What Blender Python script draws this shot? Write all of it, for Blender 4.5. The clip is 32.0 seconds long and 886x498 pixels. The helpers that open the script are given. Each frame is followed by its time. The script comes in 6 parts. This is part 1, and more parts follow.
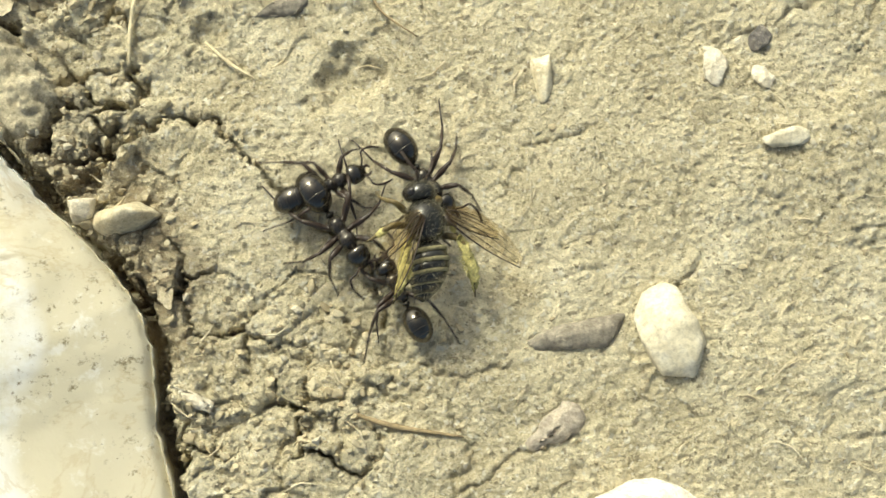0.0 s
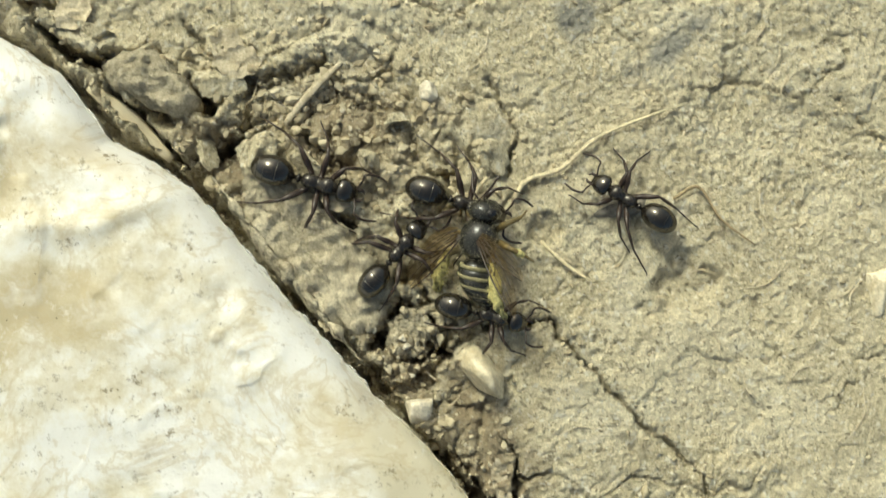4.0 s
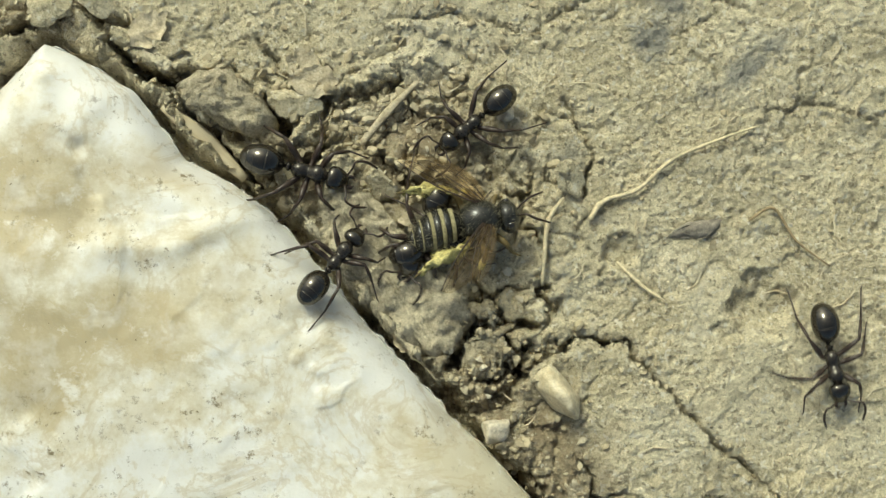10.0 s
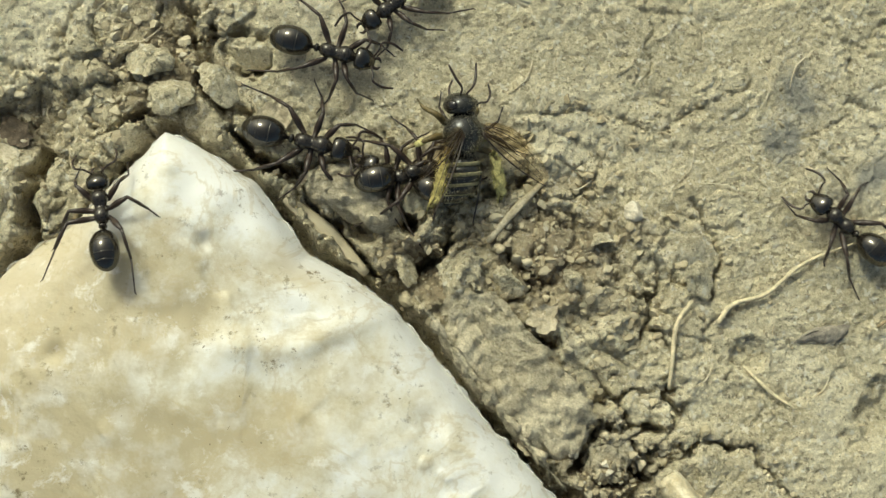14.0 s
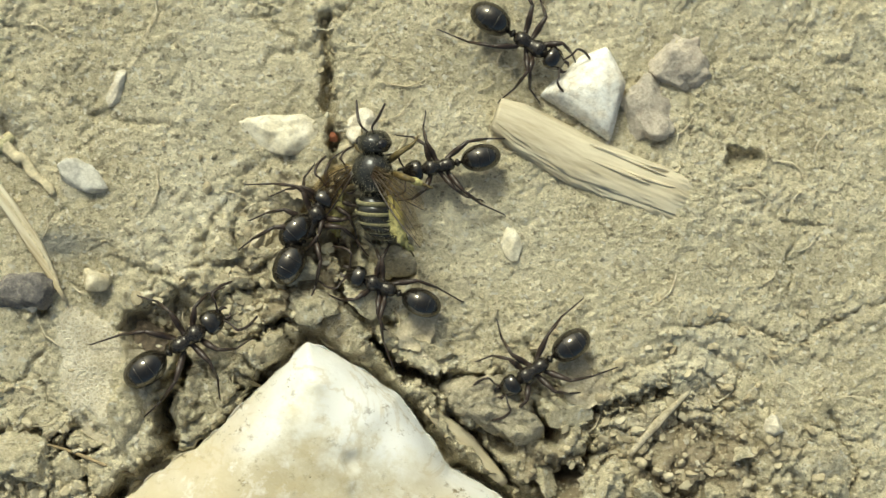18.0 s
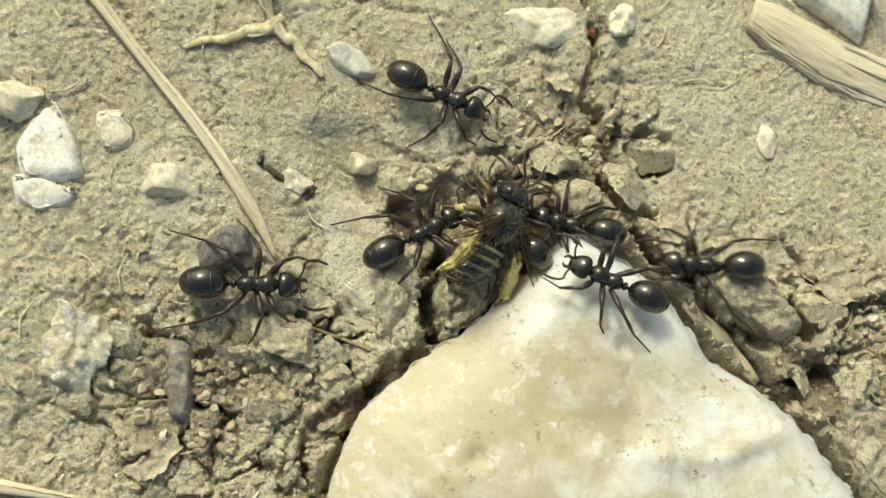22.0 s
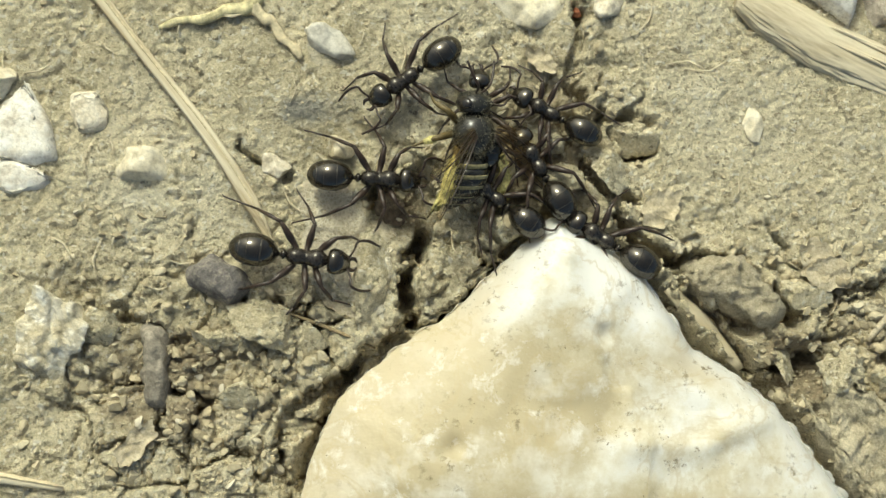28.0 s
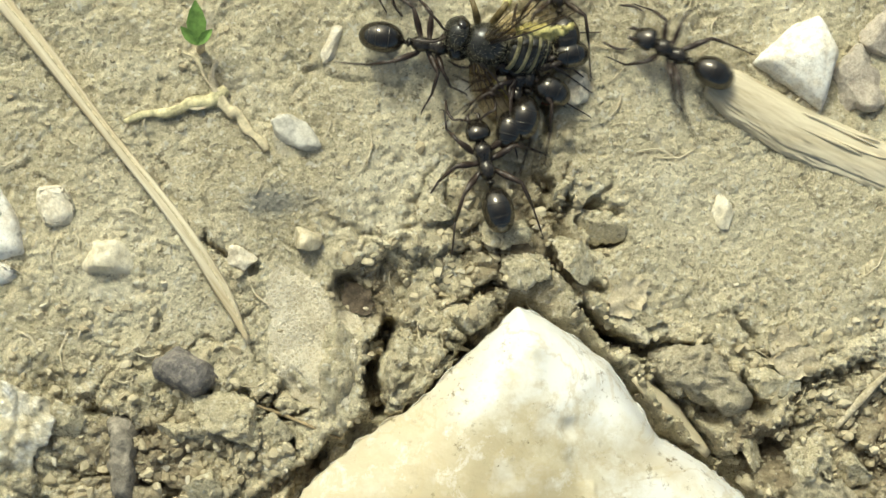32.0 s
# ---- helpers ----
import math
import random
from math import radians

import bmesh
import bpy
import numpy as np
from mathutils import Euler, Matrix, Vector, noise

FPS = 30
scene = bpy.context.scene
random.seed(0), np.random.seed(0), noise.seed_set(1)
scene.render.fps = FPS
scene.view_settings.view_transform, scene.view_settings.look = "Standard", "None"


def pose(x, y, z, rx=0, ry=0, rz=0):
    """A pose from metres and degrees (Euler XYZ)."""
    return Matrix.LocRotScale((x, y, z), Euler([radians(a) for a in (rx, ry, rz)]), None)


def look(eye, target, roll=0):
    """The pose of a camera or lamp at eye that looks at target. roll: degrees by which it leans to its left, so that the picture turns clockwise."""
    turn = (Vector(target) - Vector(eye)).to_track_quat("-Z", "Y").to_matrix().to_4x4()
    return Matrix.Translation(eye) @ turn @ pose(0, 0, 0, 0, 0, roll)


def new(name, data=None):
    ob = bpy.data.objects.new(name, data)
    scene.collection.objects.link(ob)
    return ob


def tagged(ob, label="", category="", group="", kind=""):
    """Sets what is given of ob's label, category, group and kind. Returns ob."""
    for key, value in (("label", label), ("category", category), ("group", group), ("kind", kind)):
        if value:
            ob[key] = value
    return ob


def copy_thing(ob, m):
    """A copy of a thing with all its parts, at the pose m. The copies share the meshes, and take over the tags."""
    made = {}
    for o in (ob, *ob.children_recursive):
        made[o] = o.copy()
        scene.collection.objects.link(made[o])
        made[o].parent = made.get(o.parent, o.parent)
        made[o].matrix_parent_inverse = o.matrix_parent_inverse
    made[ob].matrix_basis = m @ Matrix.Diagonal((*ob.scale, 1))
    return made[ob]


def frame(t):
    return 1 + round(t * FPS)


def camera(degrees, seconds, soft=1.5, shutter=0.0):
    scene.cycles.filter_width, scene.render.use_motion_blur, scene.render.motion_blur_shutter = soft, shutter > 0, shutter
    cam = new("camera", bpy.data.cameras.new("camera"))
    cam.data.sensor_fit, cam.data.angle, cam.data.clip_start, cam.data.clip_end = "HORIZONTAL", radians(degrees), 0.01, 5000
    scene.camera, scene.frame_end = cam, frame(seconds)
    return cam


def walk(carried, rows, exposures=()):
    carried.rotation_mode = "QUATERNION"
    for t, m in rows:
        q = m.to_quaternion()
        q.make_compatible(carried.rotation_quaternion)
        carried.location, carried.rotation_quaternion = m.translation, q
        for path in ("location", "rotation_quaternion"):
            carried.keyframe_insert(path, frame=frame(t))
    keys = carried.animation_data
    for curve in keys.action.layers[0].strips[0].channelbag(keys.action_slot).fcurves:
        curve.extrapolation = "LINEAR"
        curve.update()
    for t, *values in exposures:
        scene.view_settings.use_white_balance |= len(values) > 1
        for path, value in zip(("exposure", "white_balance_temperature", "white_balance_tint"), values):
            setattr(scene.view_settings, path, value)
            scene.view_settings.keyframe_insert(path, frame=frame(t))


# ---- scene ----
MM = 0.001
cam = camera(36, 32.0, soft=1.4, shutter=0.3)
PATH = [
    (0.0, pose(-0.00311, -0.01156, 0.07376, 8.12, 1.72, -0.62)),
    (0.5, pose(-0.00603, -0.01036, 0.07391, 7.33, 1.27, -0.32)),
    (1.0, pose(-0.00904, -0.00300, 0.07485, 4.73, 0.81, -0.17)),
    (1.5, pose(-0.01203, 0.00022, 0.07557, 4.28, 0.57, -0.13)),
    (2.0, pose(-0.01496, 0.00333, 0.07558, 2.83, 0.16, 0.14)),
    (2.5, pose(-0.01830, 0.00521, 0.07570, 2.84, 1.02, 0.60)),
    (3.0, pose(-0.02081, 0.00428, 0.07589, 3.22, 1.37, 0.96)),
    (3.5, pose(-0.02319, 0.00310, 0.07616, 3.95, 0.31, 1.01)),
    (4.0, pose(-0.02380, 0.00755, 0.07650, 2.17, 0.11, 1.06)),
    (4.5, pose(-0.02547, 0.00907, 0.07679, 2.20, 0.07, 1.00)),
    (6.5, pose(-0.02619, 0.00755, 0.07697, 1.90, -0.00, 1.01)),
    (7.0, pose(-0.02742, 0.00755, 0.07682, 1.78, -0.60, 1.02)),
    (7.5, pose(-0.02850, 0.00672, 0.07639, 2.22, -0.95, 0.96)),
    (8.0, pose(-0.02959, 0.00701, 0.07638, 1.95, -0.77, 1.02)),
    (8.5, pose(-0.02930, 0.00736, 0.07617, 1.72, -0.58, 1.05)),
    (9.0, pose(-0.02984, 0.00746, 0.07614, 1.93, -1.03, 1.00)),
    (9.5, pose(-0.03054, 0.00823, 0.07611, 1.62, -1.03, 1.09)),
    (10.0, pose(-0.02937, 0.00915, 0.07647, 1.76, -0.84, 1.15)),
    (10.5, pose(-0.02962, 0.00989, 0.07571, 1.38, -1.06, 1.21)),
    (11.0, pose(-0.03314, 0.01305, 0.07587, 0.50, -1.51, 1.76)),
    (11.5, pose(-0.03634, 0.01526, 0.07630, 0.76, -2.11, 2.17)),
    (12.0, pose(-0.03826, 0.01675, 0.07608, -0.19, -2.32, 2.17)),
    (12.5, pose(-0.03817, 0.01570, 0.07609, 0.63, -2.18, 2.26)),
    (13.0, pose(-0.03885, 0.01621, 0.07564, 0.04, -2.56, 2.30)),
    (13.5, pose(-0.03832, 0.01544, 0.07506, 0.65, -2.52, 2.31)),
    (15.5, pose(-0.04279, 0.01175, 0.07466, 4.88, -3.55, 2.27)),
    (16.0, pose(-0.04463, 0.01805, 0.07491, 3.14, -4.09, 2.64)),
    (16.5, pose(-0.04700, 0.02091, 0.07463, 3.15, -4.49, 2.88)),
    (17.0, pose(-0.04655, 0.02303, 0.07450, 1.60, -4.31, 2.94)),
    (17.5, pose(-0.04735, 0.02237, 0.07403, 2.74, -4.53, 2.91)),
    (18.0, pose(-0.05070, 0.02561, 0.07355, 1.51, -5.42, 3.24)),
    (18.5, pose(-0.05400, 0.02366, 0.07267, 3.25, -6.23, 3.40)),
    (19.0, pose(-0.05571, 0.02434, 0.07269, 1.08, -6.18, 3.64)),
    (19.5, pose(-0.05721, 0.02174, 0.07228, 1.96, -6.55, 3.69)),
    (20.0, pose(-0.05793, 0.01774, 0.07256, 3.83, -5.94, 3.76)),
    (20.5, pose(-0.06262, 0.01799, 0.07176, 2.97, -7.29, 3.94)),
    (21.0, pose(-0.06420, 0.01587, 0.07162, 3.79, -7.26, 4.00)),
    (21.5, pose(-0.06766, 0.01572, 0.07069, 3.36, -8.68, 4.02)),
    (22.0, pose(-0.06702, 0.01389, 0.07094, 5.23, -7.94, 3.88)),
    (22.5, pose(-0.06647, 0.01555, 0.07128, 3.49, -7.92, 4.01)),
    (23.0, pose(-0.06748, 0.01457, 0.07077, 4.13, -8.31, 3.89)),
    (23.5, pose(-0.06890, 0.01730, 0.07050, 1.88, -8.60, 4.28)),
    (24.0, pose(-0.06982, 0.01429, 0.07017, 4.33, -8.72, 4.28)),
    (24.5, pose(-0.06986, 0.01487, 0.07008, 3.33, -8.75, 4.38)),
    (25.0, pose(-0.06871, 0.01573, 0.07043, 3.53, -8.70, 4.29)),
    (25.5, pose(-0.06682, 0.01532, 0.07031, 3.84, -8.15, 4.19)),
    (26.0, pose(-0.06525, 0.01530, 0.07064, 3.72, -7.65, 4.15)),
    (26.5, pose(-0.06540, 0.01562, 0.07035, 3.43, -7.79, 4.12)),
    (28.5, pose(-0.06605, 0.01584, 0.07025, 2.98, -7.95, 4.18)),
    (29.0, pose(-0.06596, 0.01910, 0.07061, 1.87, -7.75, 4.09)),
    (29.5, pose(-0.06715, 0.01983, 0.07082, 2.54, -7.92, 4.05)),
    (30.0, pose(-0.06722, 0.02127, 0.07063, 2.03, -8.08, 4.23)),
    (30.5, pose(-0.06601, 0.02057, 0.07098, 2.91, -7.49, 4.20)),
    (31.0, pose(-0.06564, 0.02119, 0.07077, 2.15, -7.39, 4.26)),
    (31.5, pose(-0.06496, 0.02052, 0.07062, 2.33, -7.47, 4.28)),
    (32.0, pose(-0.06338, 0.02285, 0.07106, 1.42, -6.81, 4.39)),
]
walk(cam, PATH, exposures=[(0.0, 0.34, 6810, -6), (2.5, 0.34, 6710, -6), (3.0, 0.25, 6670, -7), (4.0, 0.06, 6590, -8), (4.5, 0.0, 6560, -8), (7.0, -0.14, 6510, -10), (13.0, -0.13, 6510, -10), (16.0, -0.2, 6560, -9), (17.0, -0.03, 6560, -9), (18.0, -0.02, 6560, -9), (26.0, 0.01, 6560, -8), (29.0, 0.0, 6560, -8), (30.0, 0.1, 6560, -8), (31.0, 0.13, 6560, -8), (32.0, 0.12, 6560, -8)])

# ---- daylight: thin cloud, a soft sun from the upper left ----
world = bpy.data.worlds.new("sky")
scene.world = world
world.use_nodes = True
wn = world.node_tree
sky = wn.nodes.new("ShaderNodeTexSky")
sky.sky_type, sky.sun_disc = "NISHITA", False
sky.sun_elevation, sky.sun_rotation = radians(43), radians(-28)
wn.links.new(sky.outputs[0], wn.nodes["Background"].inputs[0])
sky.air_density, sky.dust_density, sky.ozone_density = 0.55, 5.0, 0.0
wn.nodes["Background"].inputs[1].default_value = 0.15
sun_lamp = bpy.data.lights.new("sun", "SUN")
sun_lamp.energy, sun_lamp.angle, sun_lamp.color = 2.2, radians(12), (1.0, 0.96, 0.88)
sun = new("sun", sun_lamp)
sun.matrix_world = look((-0.343, 0.645, 0.682), (0, 0, 0))


# ---- materials ----
def material(name):
    m = bpy.data.materials.new(name)
    m.use_nodes = True
    n = m.node_tree.nodes
    return m, n, m.node_tree.links, n["Principled BSDF"]


def noise_node(n, l, co, scale, detail=5.0, rough=0.6, dist=0.0):
    k = n.new("ShaderNodeTexNoise")
    k.inputs["Scale"].default_value, k.inputs["Detail"].default_value = scale, detail
    k.inputs["Roughness"].default_value, k.inputs["Distortion"].default_value = rough, dist
    l.new(co, k.inputs["Vector"])
    return k.outputs["Fac"]


def ramp(n, l, fac, stops):
    r = n.new("ShaderNodeValToRGB")
    e = r.color_ramp.elements
    while len(e) < len(stops):
        e.new(0.5)
    for k, (p, c) in zip(e, stops):
        k.position, k.color = p, (*c, 1)
    l.new(fac, r.inputs[0])
    return r.outputs[0]


def mix(n, l, fac, a, b, blend="MIX"):
    x = n.new("ShaderNodeMix")
    x.data_type, x.blend_type = "RGBA", blend
    for sock, v in ((x.inputs[0], fac), (x.inputs[6], a), (x.inputs[7], b)):
        if isinstance(v, (int, float)):
            sock.default_value = v
        elif isinstance(v, tuple):
            sock.default_value = (*v, 1)
        else:
            l.new(v, sock)
    return x.outputs[2]


def bump(n, l, bsdf, fac, strength, dist, below=None):
    b = n.new("ShaderNodeBump")
    b.inputs["Strength"].default_value, b.inputs["Distance"].default_value = strength, dist
    l.new(fac, b.inputs["Height"])
    if below:
        l.new(below, b.inputs["Normal"])
    l.new(b.outputs[0], bsdf.inputs["Normal"])
    return b.outputs[0]


def earthy(name, dark, mid, pale, big=160, small=2200, rough=0.95, relief=0.00012, vary=0.0, speck=0.0):
    """Mineral surface: patches, grain and fine relief in object space."""
    m, n, l, b = material(name)
    co = n.new("ShaderNodeTexCoord").outputs["Object"]
    patch = noise_node(n, l, co, big, 4, 0.6, 0.4)
    grain = noise_node(n, l, co, small, 6, 0.7)
    c = ramp(n, l, patch, [(0.3, dark), (0.5, mid), (0.72, pale)])
    c2 = ramp(n, l, grain, [(0.36, dark), (0.5, mid), (0.63, pale)])
    col = mix(n, l, 0.5, c, c2)
    fine = noise_node(n, l, co, small * 2.7, 4, 0.75)
    col = mix(n, l, 0.75, col, ramp(n, l, fine, [(0.3, (0.66, 0.64, 0.6)), (0.5, (1.1, 1.1, 1.09)), (0.68, (1.35, 1.35, 1.34))]), "MULTIPLY")
    if speck:
        dots = noise_node(n, l, co, 900, 2, 0.5)
        col = mix(n, l, ramp(n, l, dots, [(0.70, (0, 0, 0)), (0.76, (speck, speck, speck))]), col, (0.03, 0.024, 0.015))
    if vary:
        info = n.new("ShaderNodeObjectInfo").outputs["Random"]
        shade = ramp(n, l, info, [(0.0, (1 - vary,) * 3), (1.0, (1, 1, 1))])
        col = mix(n, l, 1.0, col, shade, "MULTIPLY")
    l.new(col, b.inputs["Base Color"])
    b.inputs["Roughness"].default_value = rough
    mid_b = bump(n, l, b, noise_node(n, l, co, small * 0.35, 5, 0.65), 0.8, relief * 2)
    top_b = bump(n, l, b, grain, 0.9, relief, mid_b)
    bump(n, l, b, fine, 0.8, relief * 0.3, top_b)
    return m


def plain(name, color, rough=0.5, spec=0.5, grain=3000, amount=0.25, relief=0.00002, metal=0.0):
    """Body or plant surface: one colour with fine unevenness."""
    m, n, l, b = material(name)
    co = n.new("ShaderNodeTexCoord").outputs["Object"]
    g = noise_node(n, l, co, grain, 4, 0.6)
    lo = tuple(c * (1 - amount) for c in color)
    hi = tuple(min(1, c * (1 + amount)) for c in color)
    l.new(ramp(n, l, g, [(0.35, lo), (0.65, hi)]), b.inputs["Base Color"])
    b.inputs["Roughness"].default_value, b.inputs["Specular IOR Level"].default_value = rough, spec
    bump(n, l, b, g, 0.6, relief)
    return m


def fibrous(name, dark, pale, length=90, across=2600, rough=0.8):
    """Wood or straw: streaks along local x."""
    m, n, l, b = material(name)
    tc = n.new("ShaderNodeTexCoord").outputs["Object"]
    mp = n.new("ShaderNodeMapping")
    mp.inputs["Scale"].default_value = (length, across, across)
    l.new(tc, mp.inputs[0])
    g = noise_node(n, l, mp.outputs[0], 1.0, 5, 0.65)
    l.new(ramp(n, l, g, [(0.33, dark), (0.62, pale)]), b.inputs["Base Color"])
    b.inputs["Roughness"].default_value = rough
    bump(n, l, b, g, 0.7, 0.00008)
    return m


def wing_material():
    m, n, l, b = material("wing_membrane")
    b.inputs["Base Color"].default_value = (0.22, 0.15, 0.07, 1)
    b.inputs["Roughness"].default_value = 0.25
    clear = n.new("ShaderNodeBsdfTransparent")
    clear.inputs[0].default_value = (0.97, 0.945, 0.89, 1)
    both = n.new("ShaderNodeMixShader")
    both.inputs[0].default_value = 0.055
    l.new(clear.outputs[0], both.inputs[1])
    l.new(b.outputs[0], both.inputs[2])
    l.new(both.outputs[0], n["Material Output"].inputs[0])
    return m


# tan stains soaked into the white stone: x, y, half sizes, turn
SOAKED = [(-50.8, 13.9, 6.2, 4.2, -8), (-58.5, 11.0, 6.0, 7.0, -35), (-52.5, 4.5, 7.5, 4.0, 10), (-44.5, 7.0, 3.5, 2.0, -30), (-43.5, 15.8, 2.6, 1.2, -35)]


def limestone():
    """Milky stone: soft cream stains, white veins, dust and dark specks."""
    m, n, l, b = material("white_limestone")
    co = n.new("ShaderNodeTexCoord").outputs["Object"]
    stain = noise_node(n, l, co, 125, 8, 0.72, 0.0)
    cloud = noise_node(n, l, co, 420, 4, 0.6, 0.0)
    parts = n.new("ShaderNodeSeparateXYZ")
    l.new(co, parts.inputs[0])
    deep = n.new("ShaderNodeMapRange")
    deep.inputs["From Min"].default_value, deep.inputs["From Max"].default_value = 0.0022, 0.0031
    deep.inputs["To Min"].default_value, deep.inputs["To Max"].default_value = -0.02, 0.05
    l.new(parts.outputs["Z"], deep.inputs["Value"])
    soak = n.new("ShaderNodeMath")
    l.new(stain, soak.inputs[0])
    l.new(deep.outputs[0], soak.inputs[1])
    bare = n.new("ShaderNodeMapRange")
    bare.inputs["From Min"].default_value, bare.inputs["From Max"].default_value = 0.007, 0.001
    bare.inputs["To Max"].default_value = -0.09
    l.new(parts.outputs["Y"], bare.inputs["Value"])
    clean = n.new("ShaderNodeMath")
    l.new(soak.outputs[0], clean.inputs[0])
    l.new(bare.outputs[0], clean.inputs[1])
    stain = clean.outputs[0]
    for x, y, rx, ry, turn in SOAKED:
        mp = n.new("ShaderNodeMapping")
        mp.vector_type = "TEXTURE"
        mp.inputs["Location"].default_value = (x * MM, y * MM, 0)
        mp.inputs["Rotation"].default_value = (0, 0, radians(turn))
        mp.inputs["Scale"].default_value = (rx * MM, ry * MM, 1)
        l.new(co, mp.inputs[0])
        far = n.new("ShaderNodeVectorMath")
        far.operation = "LENGTH"
        l.new(mp.outputs[0], far.inputs[0])
        inner = n.new("ShaderNodeMapRange")
        inner.inputs["From Min"].default_value, inner.inputs["From Max"].default_value = 1.15, 0.55
        inner.inputs["To Max"].default_value = 0.17
        l.new(far.outputs["Value"], inner.inputs["Value"])
        more = n.new("ShaderNodeMath")
        l.new(stain, more.inputs[0])
        l.new(inner.outputs[0], more.inputs[1])
        stain = more.outputs[0]
    col = ramp(n, l, stain, [(0.42, (0.74, 0.725, 0.675)), (0.48, (0.68, 0.645, 0.54)), (0.56, (0.58, 0.52, 0.37)), (0.66, (0.49, 0.42, 0.27))])
    col = mix(n, l, ramp(n, l, cloud, [(0.5, (0, 0, 0)), (0.72, (0.7, 0.7, 0.7))]), col, (0.75, 0.735, 0.675))
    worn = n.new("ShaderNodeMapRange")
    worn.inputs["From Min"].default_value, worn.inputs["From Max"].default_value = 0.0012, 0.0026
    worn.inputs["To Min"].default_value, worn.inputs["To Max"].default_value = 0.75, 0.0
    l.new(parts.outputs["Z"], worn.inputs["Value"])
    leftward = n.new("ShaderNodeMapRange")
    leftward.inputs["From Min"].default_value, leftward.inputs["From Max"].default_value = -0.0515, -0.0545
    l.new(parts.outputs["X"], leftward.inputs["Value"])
    southward = n.new("ShaderNodeMapRange")
    southward.inputs["From Min"].default_value, southward.inputs["From Max"].default_value = 0.004, 0.0
    l.new(parts.outputs["Y"], southward.inputs["Value"])
    aside = mix(n, l, 1.0, leftward.outputs[0], southward.outputs[0], "LIGHTEN")
    col = mix(n, l, mix(n, l, aside, worn.outputs[0], (0, 0, 0)), col, (0.76, 0.75, 0.71))
    flank = n.new("ShaderNodeMapRange")
    flank.inputs["From Min"].default_value, flank.inputs["From Max"].default_value = 0.0028, 0.0025
    flank.inputs["To Max"].default_value = 0.85
    l.new(parts.outputs["Z"], flank.inputs["Value"])
    cream = mix(n, l, 1.0, flank.outputs[0], southward.outputs[0], "MULTIPLY")
    col = mix(n, l, cream, col, (0.60, 0.54, 0.375))
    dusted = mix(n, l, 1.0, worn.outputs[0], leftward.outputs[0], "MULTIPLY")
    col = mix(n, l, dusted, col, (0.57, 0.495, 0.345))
    thread = noise_node(n, l, co, 175, 7, 0.62, 0.6)
    vein = ramp(n, l, thread, [(0.475, (0, 0, 0)), (0.496, (0.42, 0.42, 0.42)), (0.502, (0.42, 0.42, 0.42)), (0.525, (0, 0, 0))])
    col = mix(n, l, vein, col, (0.50, 0.41, 0.24))
    milk = noise_node(n, l, co, 700, 5, 0.7, 0.3)
    col = mix(n, l, ramp(n, l, milk, [(0.56, (0, 0, 0)), (0.68, (0.6, 0.6, 0.6))]), col, (0.80, 0.79, 0.75))
    dirt = noise_node(n, l, co, 1500, 5, 0.75)
    where = noise_node(n, l, co, 190, 3, 0.6)
    spots = mix(n, l, 1.0, ramp(n, l, dirt, [(0.57, (0, 0, 0)), (0.66, (1, 1, 1))]), ramp(n, l, where, [(0.42, (0, 0, 0)), (0.6, (0.9, 0.9, 0.9))]), "MULTIPLY")
    col = mix(n, l, spots, col, (0.20, 0.155, 0.085))
    dots = noise_node(n, l, co, 3100, 2, 0.5)
    col = mix(n, l, ramp(n, l, dots, [(0.75, (0, 0, 0)), (0.775, (0.8, 0.8, 0.8))]), col, (0.11, 0.08, 0.04))
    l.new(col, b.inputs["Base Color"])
    b.inputs["Roughness"].default_value, b.inputs["Specular IOR Level"].default_value = 0.45, 0.3
    b.inputs["Subsurface Weight"].default_value, b.inputs["Subsurface Scale"].default_value = 0.4, 0.0015
    b.inputs["Subsurface Radius"].default_value = (1.0, 0.97, 0.85)
    low = bump(n, l, b, cloud, 0.6, 0.0002)
    bump(n, l, b, dirt, 0.6, 0.00007, low)
    return m


# blue-grey stains and brown humus on the clay: x, y, half sizes, turn, tint
BLUISH, BROWN = (0.235, 0.235, 0.215), (0.27, 0.205, 0.12)
STAINS = [(-11.3, 22.1, 3.6, 1.0, 38, BLUISH), (-16.8, 23.5, 1.3, 1.4, 0, BLUISH), (-21.5, 16.6, 1.2, 1.5, 0, BLUISH), (-15.8, 26.2, 1.5, 2.2, 30, BLUISH),
          (-63.9, 27.1, 2.3, 0.95, 6, BLUISH), (-29.5, 16.5, 5.2, 4.6, 20, BROWN), (-26.0, 4.6, 4.6, 2.8, -45, BROWN), (-36.5, 15.5, 4.4, 2.2, -40, BROWN),
          (-21.3, -1.8, 3.2, 6.5, 15, BROWN), (-51.0, 26.5, 3.4, 4.4, 10, BROWN), (-69.5, 12.5, 5.5, 3.5, 0, BROWN), (-58.6, 22.5, 2.4, 1.5, 0, BROWN)]


